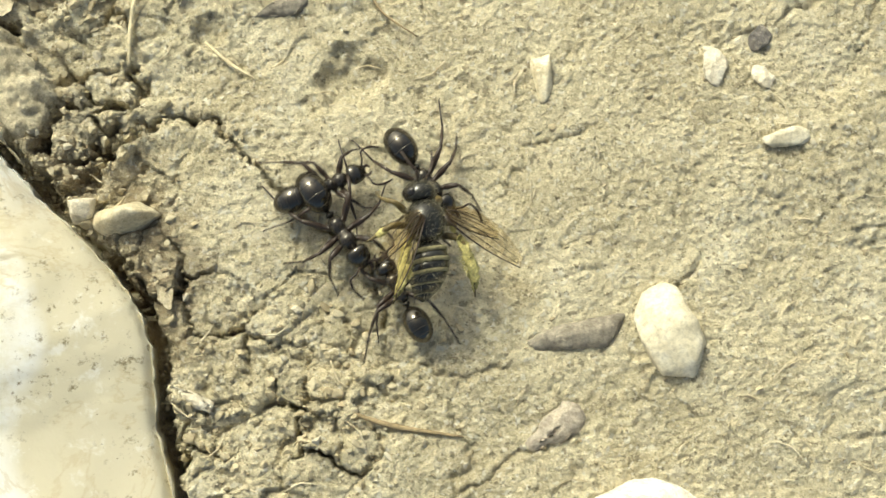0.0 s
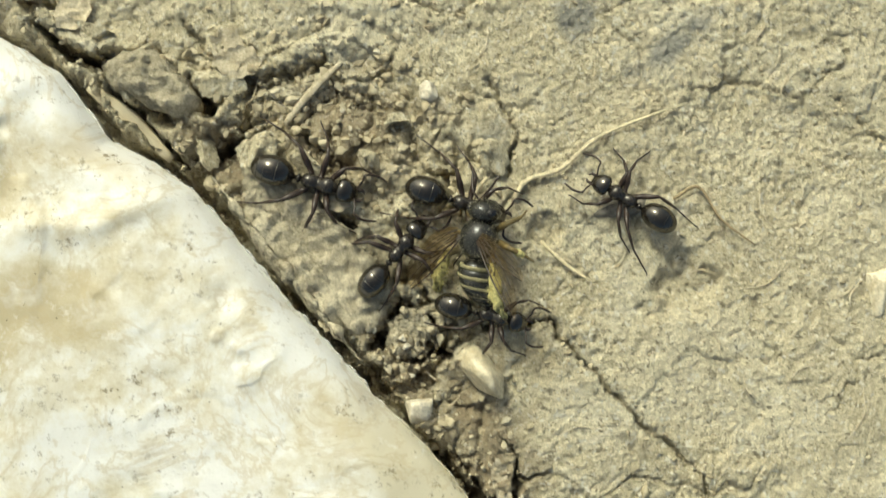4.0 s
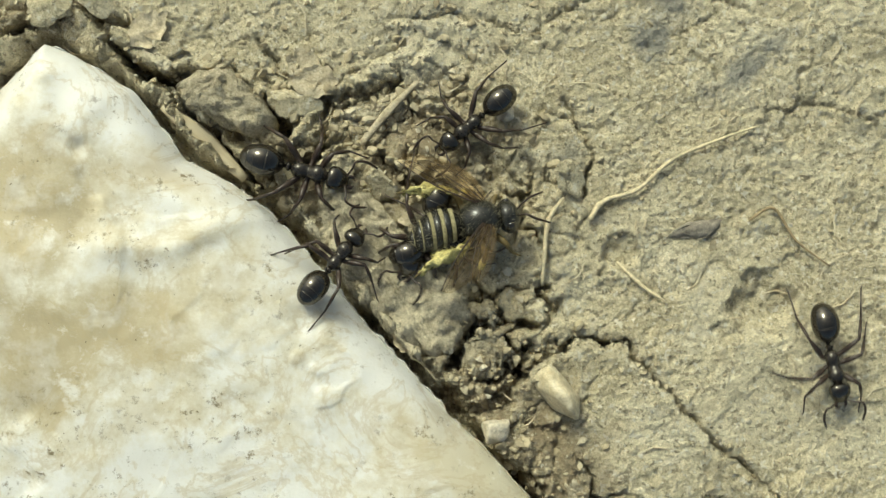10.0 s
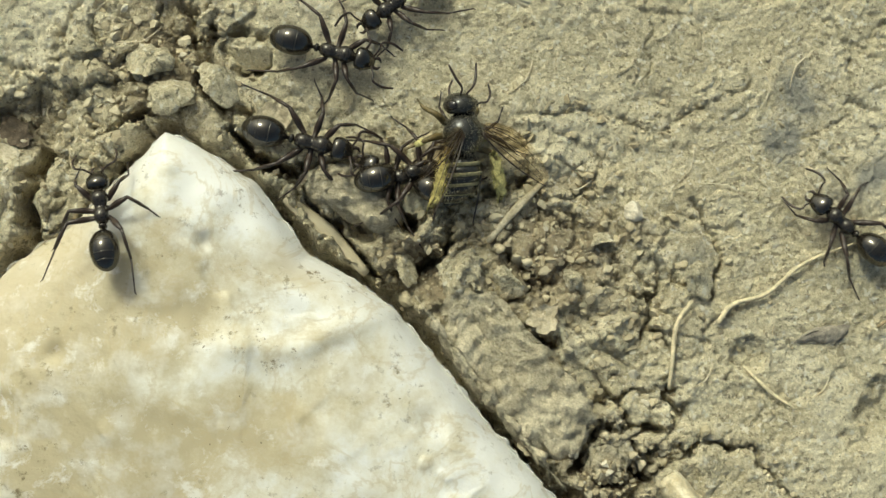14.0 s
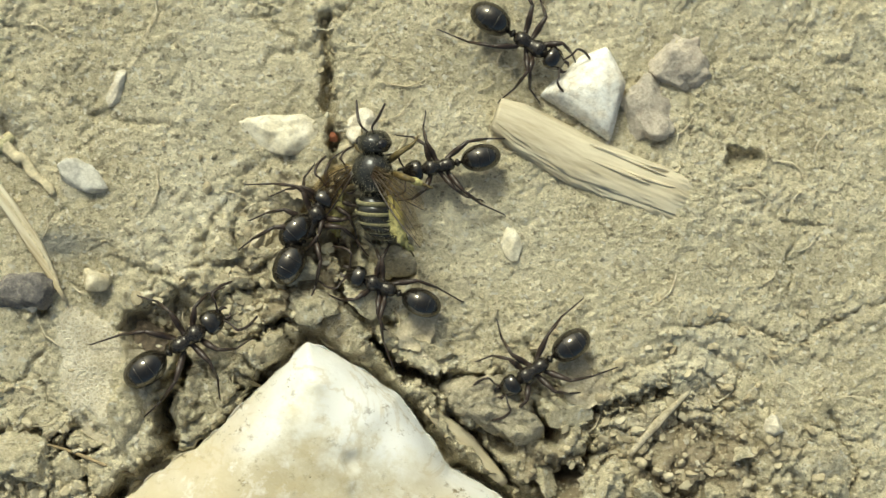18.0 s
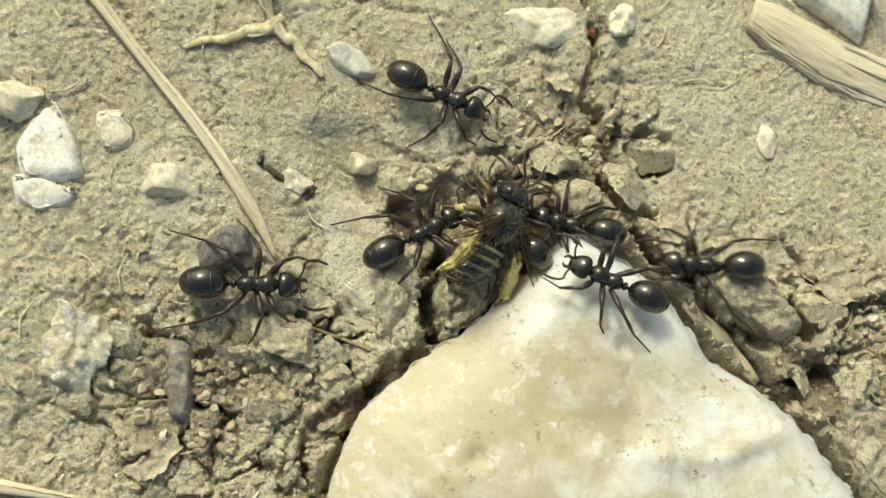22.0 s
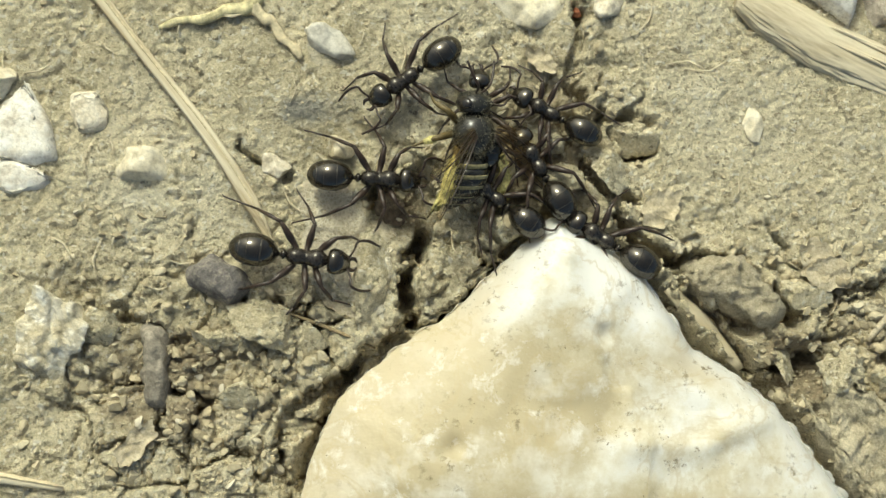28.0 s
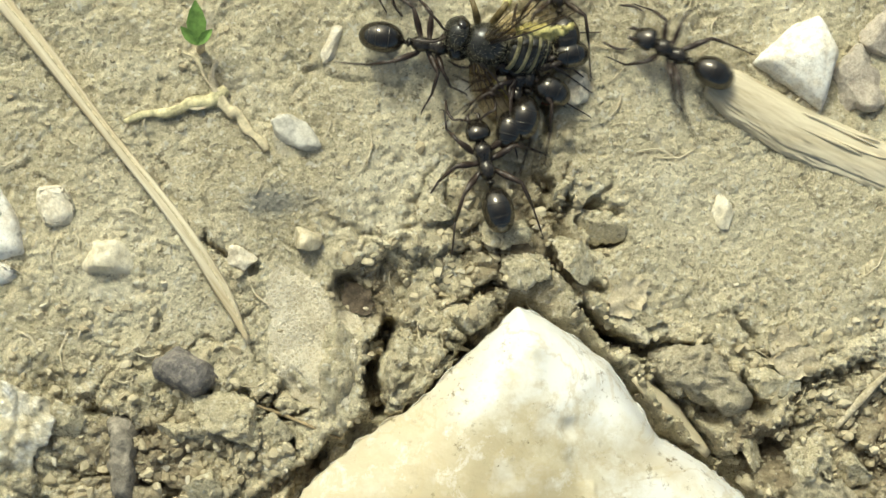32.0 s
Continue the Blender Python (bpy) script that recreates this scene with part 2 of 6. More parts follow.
def clay():
    m = earthy("dry_clay", (0.41, 0.35, 0.215), (0.65, 0.57, 0.378), (0.86, 0.79, 0.59), 150, 3300, 0.92, 0.00032)
    n, l = m.node_tree.nodes, m.node_tree.links
    b = n["Principled BSDF"]
    col = b.inputs["Base Color"].links[0].from_socket
    co = n.new("ShaderNodeTexCoord").outputs["Object"]
    edge = noise_node(n, l, co, 520, 5, 0.7)
    mottle = noise_node(n, l, co, 620, 5, 0.7, 0.5)
    col = mix(n, l, ramp(n, l, mottle, [(0.3, (0.55, 0.55, 0.55)), (0.44, (0, 0, 0))]), col, (0.40, 0.33, 0.205))
    col = mix(n, l, ramp(n, l, mottle, [(0.56, (0, 0, 0)), (0.7, (0.6, 0.6, 0.6))]), col, (0.74, 0.68, 0.535))
    pores = noise_node(n, l, co, 2100, 3, 0.6)
    col = mix(n, l, ramp(n, l, pores, [(0.36, (0.62, 0.62, 0.62)), (0.41, (0, 0, 0))]), col, (0.2, 0.16, 0.1))
    grains = noise_node(n, l, co, 2900, 2, 0.5, 0.3)
    col = mix(n, l, ramp(n, l, grains, [(0.61, (0, 0, 0)), (0.66, (0.8, 0.8, 0.8))]), col, (0.80, 0.75, 0.61))
    for x, y, rx, ry, turn, tint in STAINS:
        mp = n.new("ShaderNodeMapping")
        mp.vector_type = "TEXTURE"
        mp.inputs["Location"].default_value = (x * MM, y * MM, 0)
        mp.inputs["Rotation"].default_value = (0, 0, radians(turn))
        mp.inputs["Scale"].default_value = (rx * MM, ry * MM, 1)
        l.new(co, mp.inputs[0])
        far = n.new("ShaderNodeVectorMath")
        far.operation = "LENGTH"
        l.new(mp.outputs[0], far.inputs[0])
        sum_ = n.new("ShaderNodeMath")
        sum_.operation = "MULTIPLY_ADD"
        l.new(edge, sum_.inputs[0])
        sum_.inputs[1].default_value = 2.4
        l.new(far.outputs["Value"], sum_.inputs[2])
        scaled = n.new("ShaderNodeMapRange")
        scaled.inputs["From Min"].default_value, scaled.inputs["From Max"].default_value = 2.3, 1.5
        scaled.inputs["To Max"].default_value = 0.75
        l.new(sum_.outputs[0], scaled.inputs["Value"])
        col = mix(n, l, scaled.outputs[0], col, tint)
    l.new(col, b.inputs["Base Color"])
    return m


CLAY = clay()
GREY_CLOD = earthy("grey_clod", (0.37, 0.315, 0.205), (0.58, 0.505, 0.345), (0.80, 0.725, 0.54), 300, 3000, 0.95, 0.0003, vary=0.15)
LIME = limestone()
QUARTZ = earthy("pale_quartz", (0.48, 0.40, 0.26), (0.70, 0.63, 0.485), (0.84, 0.79, 0.66), 520, 1800, 0.5, 0.00012, vary=0.12)
DUSTY = earthy("dusty_limestone", (0.46, 0.38, 0.26), (0.77, 0.73, 0.63), (0.87, 0.85, 0.79), 330, 1500, 0.6, 0.00007, speck=0.4)
CRUST = earthy("crusted_limestone", (0.40, 0.335, 0.215), (0.62, 0.55, 0.385), (0.88, 0.855, 0.78), 700, 1700, 0.9, 0.00025)
CREAM = earthy("cream_pebble", (0.50, 0.43, 0.28), (0.65, 0.585, 0.43), (0.76, 0.71, 0.58), 260, 1500, 0.5, 0.00004)
TAN = earthy("tan_pebble", (0.46, 0.37, 0.21), (0.66, 0.575, 0.39), (0.82, 0.755, 0.58), 420, 1500, 0.35, 0.00006, vary=0.2)
BLUE = earthy("blue_grey_stone", (0.17, 0.175, 0.165), (0.27, 0.27, 0.24), (0.46, 0.41, 0.28), 300, 2600, 0.9, 0.00014)
GREYSTONE = earthy("grey_stone", (0.38, 0.355, 0.29), (0.55, 0.52, 0.44), (0.70, 0.67, 0.57), 260, 1500, 0.4, 0.00005)
CHAR = earthy("charcoal", (0.085, 0.077, 0.07), (0.18, 0.163, 0.148), (0.42, 0.37, 0.285), 620, 2600, 0.9, 0.00014)
BARK = earthy("grey_bark", (0.13, 0.112, 0.085), (0.26, 0.23, 0.18), (0.42, 0.37, 0.29), 400, 2000, 0.9)
PURPLE = earthy("purplish_stone", (0.27, 0.225, 0.175), (0.43, 0.375, 0.295), (0.60, 0.53, 0.41), 380, 2000, 0.8)
SCRAP = earthy("dry_scrap", (0.38, 0.31, 0.19), (0.56, 0.48, 0.325), (0.74, 0.66, 0.48), 600, 2600, 0.8, 0.0001, vary=0.2)
# near-black brown that carries the shade inside a hollow
DARK_HOLLOW = earthy("dark_hollow", (0.04, 0.029, 0.018), (0.095, 0.07, 0.043), (0.19, 0.145, 0.095), 700, 2600, 0.75, 0.0001)
RUST = earthy("red_grit", (0.16, 0.05, 0.02), (0.26, 0.09, 0.04), (0.36, 0.16, 0.08), 500, 2600, 0.8)
STRAW = fibrous("dry_straw", (0.50, 0.40, 0.235), (0.76, 0.68, 0.49))
WOOD = fibrous("weathered_wood", (0.48, 0.40, 0.255), (0.66, 0.585, 0.415), 160, 1300)
ROOT = plain("pale_root", (0.62, 0.53, 0.34), 0.7, 0.3)
HAIR_ROOT = plain("brown_root", (0.30, 0.23, 0.13), 0.8, 0.3)
GREENISH = plain("yellowish_stem", (0.55, 0.49, 0.28), 0.75, 0.3, 2200, 0.45)
GREEN = plain("green_leaf", (0.16, 0.27, 0.06), 0.5, 0.4)
BLACK = plain("black_chitin", (0.014, 0.0115, 0.0085), 0.13, 1.0, 5000, 0.3, 0.000006)
BLACK.node_tree.nodes["Principled BSDF"].inputs["Specular Tint"].default_value = (1.0, 0.95, 0.84, 1)
DULL = plain("dark_chitin", (0.024, 0.02, 0.0165), 0.27, 0.65, 6000, 0.3, 0.00001)
DULL.node_tree.nodes["Principled BSDF"].inputs["Specular Tint"].default_value = (1.0, 0.95, 0.84, 1)
LEG = plain("dark_brown_chitin", (0.04, 0.026, 0.018), 0.38, 0.45, 6000, 0.3, 0.000008)
EYE = plain("dark_eye", (0.02, 0.017, 0.014), 0.15, 0.6)
BEE_DARK = plain("bee_chitin", (0.026, 0.025, 0.02), 0.24, 0.5, 3500, 0.4, 0.00002)
BEE_BAND = plain("pale_hair_band", (0.27, 0.24, 0.13), 0.85, 0.2, 6000, 0.35, 0.00004)
BEE_FUR = plain("grey_brown_fur", (0.27, 0.24, 0.16), 0.9, 0.2, 5000, 0.4, 0.00004)
POLLEN = plain("yellow_pollen", (0.54, 0.48, 0.2), 0.85, 0.2, 5200, 0.35, 0.00008)
BEE_LEG = plain("bee_leg", (0.13, 0.095, 0.035), 0.5, 0.4, 4000, 0.4)
WING = wing_material()


# ---- noise in the plane, millimetres ----
def hashed(ix, iy, seed):
    return mingled(ix, iy, seed) / 65535.0


def mingled(ix, iy, seed):
    h = ix.astype(np.int32).astype(np.uint32) * np.uint32(374761393) + iy.astype(np.int32).astype(np.uint32) * np.uint32(668265263) + np.uint32((seed * 974711) & 0xFFFFFFFF)
    h = (h ^ (h >> np.uint32(13))) * np.uint32(1274126177)
    return (h ^ (h >> np.uint32(16))) & np.uint32(0xFFFF)


TURNS = np.arange(65536) / 65535.0 * 2 * math.pi
COSINES, SINES = np.cos(TURNS), np.sin(TURNS)


def perlin(x, y, seed=0):
    x0, y0 = np.floor(x), np.floor(y)
    fx, fy = x - x0, y - y0
    u, v = fx * fx * (3 - 2 * fx), fy * fy * (3 - 2 * fy)
    out = []
    for dx, dy in ((0, 0), (1, 0), (0, 1), (1, 1)):
        a = mingled(x0 + dx, y0 + dy, seed)
        out.append(COSINES[a] * (fx - dx) + SINES[a] * (fy - dy))
    return (out[0] * (1 - u) + out[1] * u) * (1 - v) + (out[2] * (1 - u) + out[3] * u) * v


def fbm(x, y, octaves, seed=0, gain=0.5):
    total, amp = 0 * x, 1.0
    for k in range(octaves):
        total = total + amp * perlin(x * 2**k, y * 2**k, seed + 17 * k)
        amp *= gain
    return total


def lumps(x, y, seed=0):
    """Distance to the nearest and the second nearest of scattered points."""
    x0, y0 = np.floor(x), np.floor(y)
    a, b = np.full_like(x, 9.0), np.full_like(x, 9.0)
    for dx in (-1, 0, 1):
        for dy in (-1, 0, 1):
            px = x0 + dx + hashed(x0 + dx, y0 + dy, seed)
            py = y0 + dy + hashed(x0 + dx, y0 + dy, seed + 5)
            d = np.hypot(px - x, py - y)
            b = np.minimum(b, np.maximum(a, d))
            a = np.minimum(a, d)
    return a, b


def plates(x, y, seed=0):
    """Broken plates: a height for each plate, with its own tilt, and the distance to its edge."""
    x0, y0 = np.floor(x), np.floor(y)
    a, b, h = np.full_like(x, 9.0), np.full_like(x, 9.0), np.zeros_like(x)
    for dx in (-1, 0, 1):
        for dy in (-1, 0, 1):
            cx, cy = x0 + dx, y0 + dy
            px, py = cx + hashed(cx, cy, seed), cy + hashed(cx, cy, seed + 5)
            d = np.hypot(px - x, py - y)
            own = hashed(cx, cy, seed + 9) - 0.5 + (hashed(cx, cy, seed + 11) - 0.5) * (x - px) + (hashed(cx, cy, seed + 13) - 0.5) * (y - py)
            h = np.where(d < a, own, h)
            b = np.minimum(b, np.maximum(a, d))
            a = np.minimum(a, d)
    return h, b - a


def to_line(x, y, pts):
    best = np.full_like(x, 1e3)
    for (ax, ay), (bx, by) in zip(pts, pts[1:]):
        dx, dy = bx - ax, by - ay
        t = np.clip(((x - ax) * dx + (y - ay) * dy) / (dx * dx + dy * dy), 0, 1)
        best = np.minimum(best, np.hypot(x - ax - t * dx, y - ay - t * dy))
    return best


def near_line(x, y, pts, reach=3.0):
    """Distance to a short line, worked out only round it."""
    best = np.full_like(x, 1e3)
    px, py = [p[0] for p in pts], [p[1] for p in pts]
    here = (x > min(px) - reach) & (x < max(px) + reach) & (y > min(py) - reach) & (y < max(py) + reach)
    if here.any():
        best[here] = to_line(x[here], y[here], pts)
        return best
    return None


# ---- the plan, in millimetres ----
STONE_MID = (-45.0, -5.0)
STONE_RIM = [(-19.4, -16), (-20.8, -10.6), (-21.2, -6.1), (-22.1, -3.7), (-24.7, -0.6), (-27.4, 1.9), (-29.9, 4.6), (-32.7, 7.4),
             (-35.6, 10.8), (-38, 13.4), (-40.3, 15), (-42.8, 16.2), (-44.2, 18), (-45.8, 20), (-47.3, 20.9), (-49.3, 22), (-50.9, 22.6),
             (-52, 21.3), (-53.2, 20), (-55.8, 17.1), (-58.1, 15.5), (-59.7, 14), (-61.4, 12.2), (-62.4, 9.4), (-62.9, 7),
             (-66, -6), (-64, -24), (-50, -36), (-30, -33), (-20.5, -24)]
# line, half width, depth
CRACKS = [
    ([(-45.6, 21.4), (-43.5, 20.5), (-43.1, 19.8), (-42.2, 18.3), (-41.0, 17.1), (-39.8, 15.7)], 0.22, 2.4),
    ([(-42.4, 20.7), (-40.5, 21.1), (-39.3, 20.1)], 0.24, 2),
    ([(-38.7, 19.4), (-37.2, 18.2)], 0.3, 2.6),
    ([(-36.3, 16.0), (-35.0, 17.3)], 0.3, 2.4),
    ([(-58.3, 17.7), (-58.1, 19.0), (-57.4, 20.6)], 0.3, 2.6),
    ([(-57.4, 16.3), (-55.7, 17.6), (-53.7, 19.7)], 0.3, 2.6),
    ([(-54.8, 20.4), (-53.6, 20.0)], 0.25, 2),
    ([(-30.9, 12.1), (-29.1, 11.6)], 0.35, 2.2),
    ([(-26.6, 7.5), (-26.9, 5.7), (-27.8, 4.8)], 0.3, 2.6),
    ([(-22.5, 5.6), (-20.3, 6.6), (-18.0, 6.6), (-16.8, 5.4)], 0.14, 1.2),
    ([(-22.3, 8.0), (-22.9, 9.5), (-22.4, 9.7)], 0.18, 1.4),
    ([(-24, 4.5), (-22.1, 6.2), (-19.9, 6.6), (-18, 6.5), (-16.6, 5), (-15, 3.3), (-13.3, 1.6), (-11.8, 0.2), (-9.2, -2.3), (-8.2, -5)], 0.11, 0.8),
    ([(-47.4, 22.7), (-45.5, 21.1), (-43.2, 20.8)], 0.26, 2.2),
    ([(-40.4, 19.6), (-38.7, 18.4), (-37.3, 18.1)], 0.3, 2.2),
    ([(-35.9, 18.1), (-34.6, 19.1), (-31.5, 20.8)], 0.16, 0.9),
    ([(-50.8, 40), (-50.4, 35.4), (-50, 32.4), (-50, 29.6), (-49.3, 27.8), (-48.6, 25.4), (-47.3, 22.9)], 0.34, 1.6),
    ([(-46.9, 22.3), (-45.3, 21), (-43.7, 20.7), (-41.6, 21.1), (-40.3, 20.5), (-37.1, 17.9)], 0.3, 2.2),
    ([(-37.1, 17.9), (-35.9, 19.5), (-33, 20.4), (-30.9, 21)], 0.2, 0.9),
    ([(-57.4, 20.9), (-58.1, 19), (-58.2, 17.8), (-57.7, 16.6)], 0.45, 2.8),
    ([(-61.5, 12.8), (-60, 14.6), (-58.2, 16.2), (-54.6, 18.9), (-52.6, 21.3)], 0.4, 2.4),
    ([(-2.1, 19.5), (0.1, 17.2), (4.2, 16.5), (9.2, 15.7), (14, 16)], 0.1, 0.4),
    ([(-67.6, 24.8), (-66, 24.1), (-64.6, 23.5)], 0.18, 0.9),
    ([(-31.1, 24.7), (-27.5, 24.9), (-23.7, 23.8), (-18.4, 27)], 0.08, 0.25),
    ([(-30.7, 11.9), (-29.1, 11.6)], 0.3, 1.3),
    ([(-33.2, 11.7), (-31, 11.9), (-29.2, 11.4), (-28.2, 7.8), (-27.1, 4.7), (-24.8, 4.0), (-23.3, 6.0)], 0.26, 2.2),
    ([(-28.9, 4.9), (-27, 2.3), (-24.4, 3.3), (-23.9, 4.7)], 0.26, 2.0),
    ([(-21.7, 8.5), (-22.8, 6.1)], 0.2, 1.2),
    ([(-44.8, 21), (-43.1, 18.9), (-40.8, 16.7), (-38.4, 14.6), (-36.6, 12.9)], 0.2, 1.6),
    ([(-39.3, 15.2), (-37.4, 15.6), (-35.7, 16.3), (-35.1, 18.1), (-34.9, 19.4)], 0.28, 2.0),
    ([(-22.9, 7.4), (-26.4, 7.3), (-26.6, 5.4)], 0.24, 1.8),
    ([(-21.5, 20.1), (-19.9, 16.9), (-20.2, 14.7)], 0.14, 0.7),
    ([(-49.3, 25.6), (-48.4, 24.2), (-46.4, 23.8)], 0.2, 1.4),
    ([(-55.2, 21.3), (-53.6, 22.8), (-51.6, 23.6)], 0.24, 1.4),
    ([(-63.8, 16.8), (-62.2, 17.5), (-60.6, 16.4)], 0.16, 1.0),
    ([(-66.8, 16.6), (-65, 17.1), (-63.6, 16.4), (-63, 14.9)], 0.2, 1.1),
    ([(-72.6, 15.8), (-71, 15.5), (-69.4, 14.2)], 0.25, 1.3),
    ([(-63.5, 7), (-64.2, 9.6), (-63.8, 11.5), (-61.6, 13)], 0.3, 1.2),
    ([(-28.6, 8.4), (-26.8, 6.6), (-25.2, 5.2), (-23.6, 4.6)], 0.3, 2.2),
    ([(-38.7, 23), (-37.4, 20.9), (-34.8, 21.4)], 0.14, 0.6),
]
# middle x, y, radius: loose crumbs
RUBBLE = [(-53.5, 26.5, 4.2), (-70, 12.5, 6.5), (-30, 17, 5.5), (-56.5, 23, 3), (-49.5, 27.0, 2.2), (-27, 4, 4), (-24, -1, 4),
          (-35, 17.5, 3.5), (-34, 13, 3), (-41, 18.5, 3.5), (-64, 14, 3), (-19, -11, 3), (-12, -9, 5), (-26.5, 7, 3), (-58.6, 22.5, 2.0), (-29.5, 19.5, 4), (-25.5, 14, 3.5), (-37, 20, 3), (-66, 10, 4)]
# middle x, y, radius, depth: small hollows
PITS = [(-58.6, 22.5, 2.0, 0.8), (-59.8, 22.7, 0.7, 1.0), (-40.1, 18.1, 1.2, 1.6), (-37.0, 15.3, 1.3, 1.8), (-10.2, 8.5, 1.7, 0.8), (-46.6, 27.0, 1.1, 1.9), (-27.5, 34, 0.8, 0.9), (-57, 22.3, 2.6, 0.8), (-18.5, 11.3, 1.0, 0.6)]


# middle x, y, half sizes, turn: smooth crusted places
FLATS = [(-61.5, 20.2, 3.4, 4.4, 20), (-67, 20.5, 4, 4, 0), (-70, 28, 6, 5, 20), (-60, 33, 8, 4, 0), (-41, 27, 7, 5, 20), (-44, 36, 5, 4, 0), (-13, 3, 5, 6, 30), (-24, 26, 8, 5, 0),
         (-56, 36, 5, 5, 0), (-33, 26, 5, 4, 0), (-17, 1, 3.5, 4, 0), (-1, 2, 7, 6, 0), (-31, 9.5, 2.2, 4, -40), (-45.5, 24.5, 2, 2, 0), (-10, 10, 5, 4, 0), (-38.5, 22.6, 4.5, 2.2, -25), (-33.5, 18.5, 2.6, 2, 0), (-40.2, 18.4, 2.2, 1.6, -40)]


def rim_radius(theta):
    ang = [math.atan2(y - STONE_MID[1], x - STONE_MID[0]) for x, y in STONE_RIM]
    rad = [math.hypot(x - STONE_MID[0], y - STONE_MID[1]) for x, y in STONE_RIM]
    order = np.argsort(ang)
    a, r = np.array(ang)[order], np.array(rad)[order]
    return np.interp(theta, np.r_[a - 2 * math.pi, a, a + 2 * math.pi], np.r_[r, r, r])


RIM_LOOP = STONE_RIM + STONE_RIM[:1]


def stone_top(x, y, inside):
    """Height of the white stone at a place that lies so far inside its rim."""
    d = np.maximum(inside, 0)
    bevel = 0.75 + 1.5 / (1 + np.exp((x + 53.5) / 0.8))
    h = 2.3 * (1 - np.exp(-d / bevel)) + 1.2 * (1 - np.exp(-d / 5.0))
    warp = 0.35 * fbm(x / 3.0, y / 3.0, 3, 55)
    p, e = plates(x / 8.5 + warp, y / 8.5 + 0.8 * warp, 64)
    h = h + np.clip((d - 0.8) / 2.5, 0, 1) * 0.26 * p * np.clip(e / 0.08, 0.55, 1)
    p, e = plates(x / 2.7 + 1.5 * warp, y / 2.7, 66)
    h = h + np.clip((d - 0.5) / 1.5, 0, 1) * 0.09 * p * np.clip(2 * perlin(x / 5, y / 5, 67) + 0.3, 0, 1)
    wide = np.clip((4.8 - y) * 0.52, 0.01, 8)
    facet = 0.6 + 2.5 * d / wide
    h = np.where((x > -45) & (y < 4.5), -np.log(np.exp(-4 * h) + np.exp(-4 * facet)) / 4, h)
    chip = fbm(x / 7.0, y / 7.0, 3, 51)
    a, b = lumps(x / 6.5 + 0.4 * chip, y / 6.5, 61)
    h = h + np.minimum(d / 3, 1) * (0.26 * chip + 0.16 * (0.5 - a)) + 0.045 * fbm(x / 0.9, y / 0.9, 3, 71)
    basin = np.exp(-((((x + 49.5) / 5.5) ** 2 + ((y - 14.6) / 3.2) ** 2) ** 2))
    lip = to_line(x + 0.5 * chip, y, [(-46.5, 11.2), (-43.4, 11.1), (-41.6, 12.0), (-39.6, 12.9)])
    h = h - np.minimum(d / 3, 1) * 0.4 * basin + 0.3 * np.exp(-((lip / 0.7) ** 2))
    for cx, cy, r in ((-49.3, 19.2, 1.3), (-46.6, 18.3, 1.0), (-48.2, 16.6, 0.45), (-55.5, 10.5, 0.5), (-36, 7.5, 0.8)):
        h = h - 0.28 * np.exp(-(((x - cx) ** 2 + (y - cy) ** 2) / r**2))
    return h


def lay(x, y):
    """Broad lie of the ground."""
    return 0.7 * perlin(x / 30, y / 30, 3) + 0.5 * perlin(x / 9, y / 9, 4)


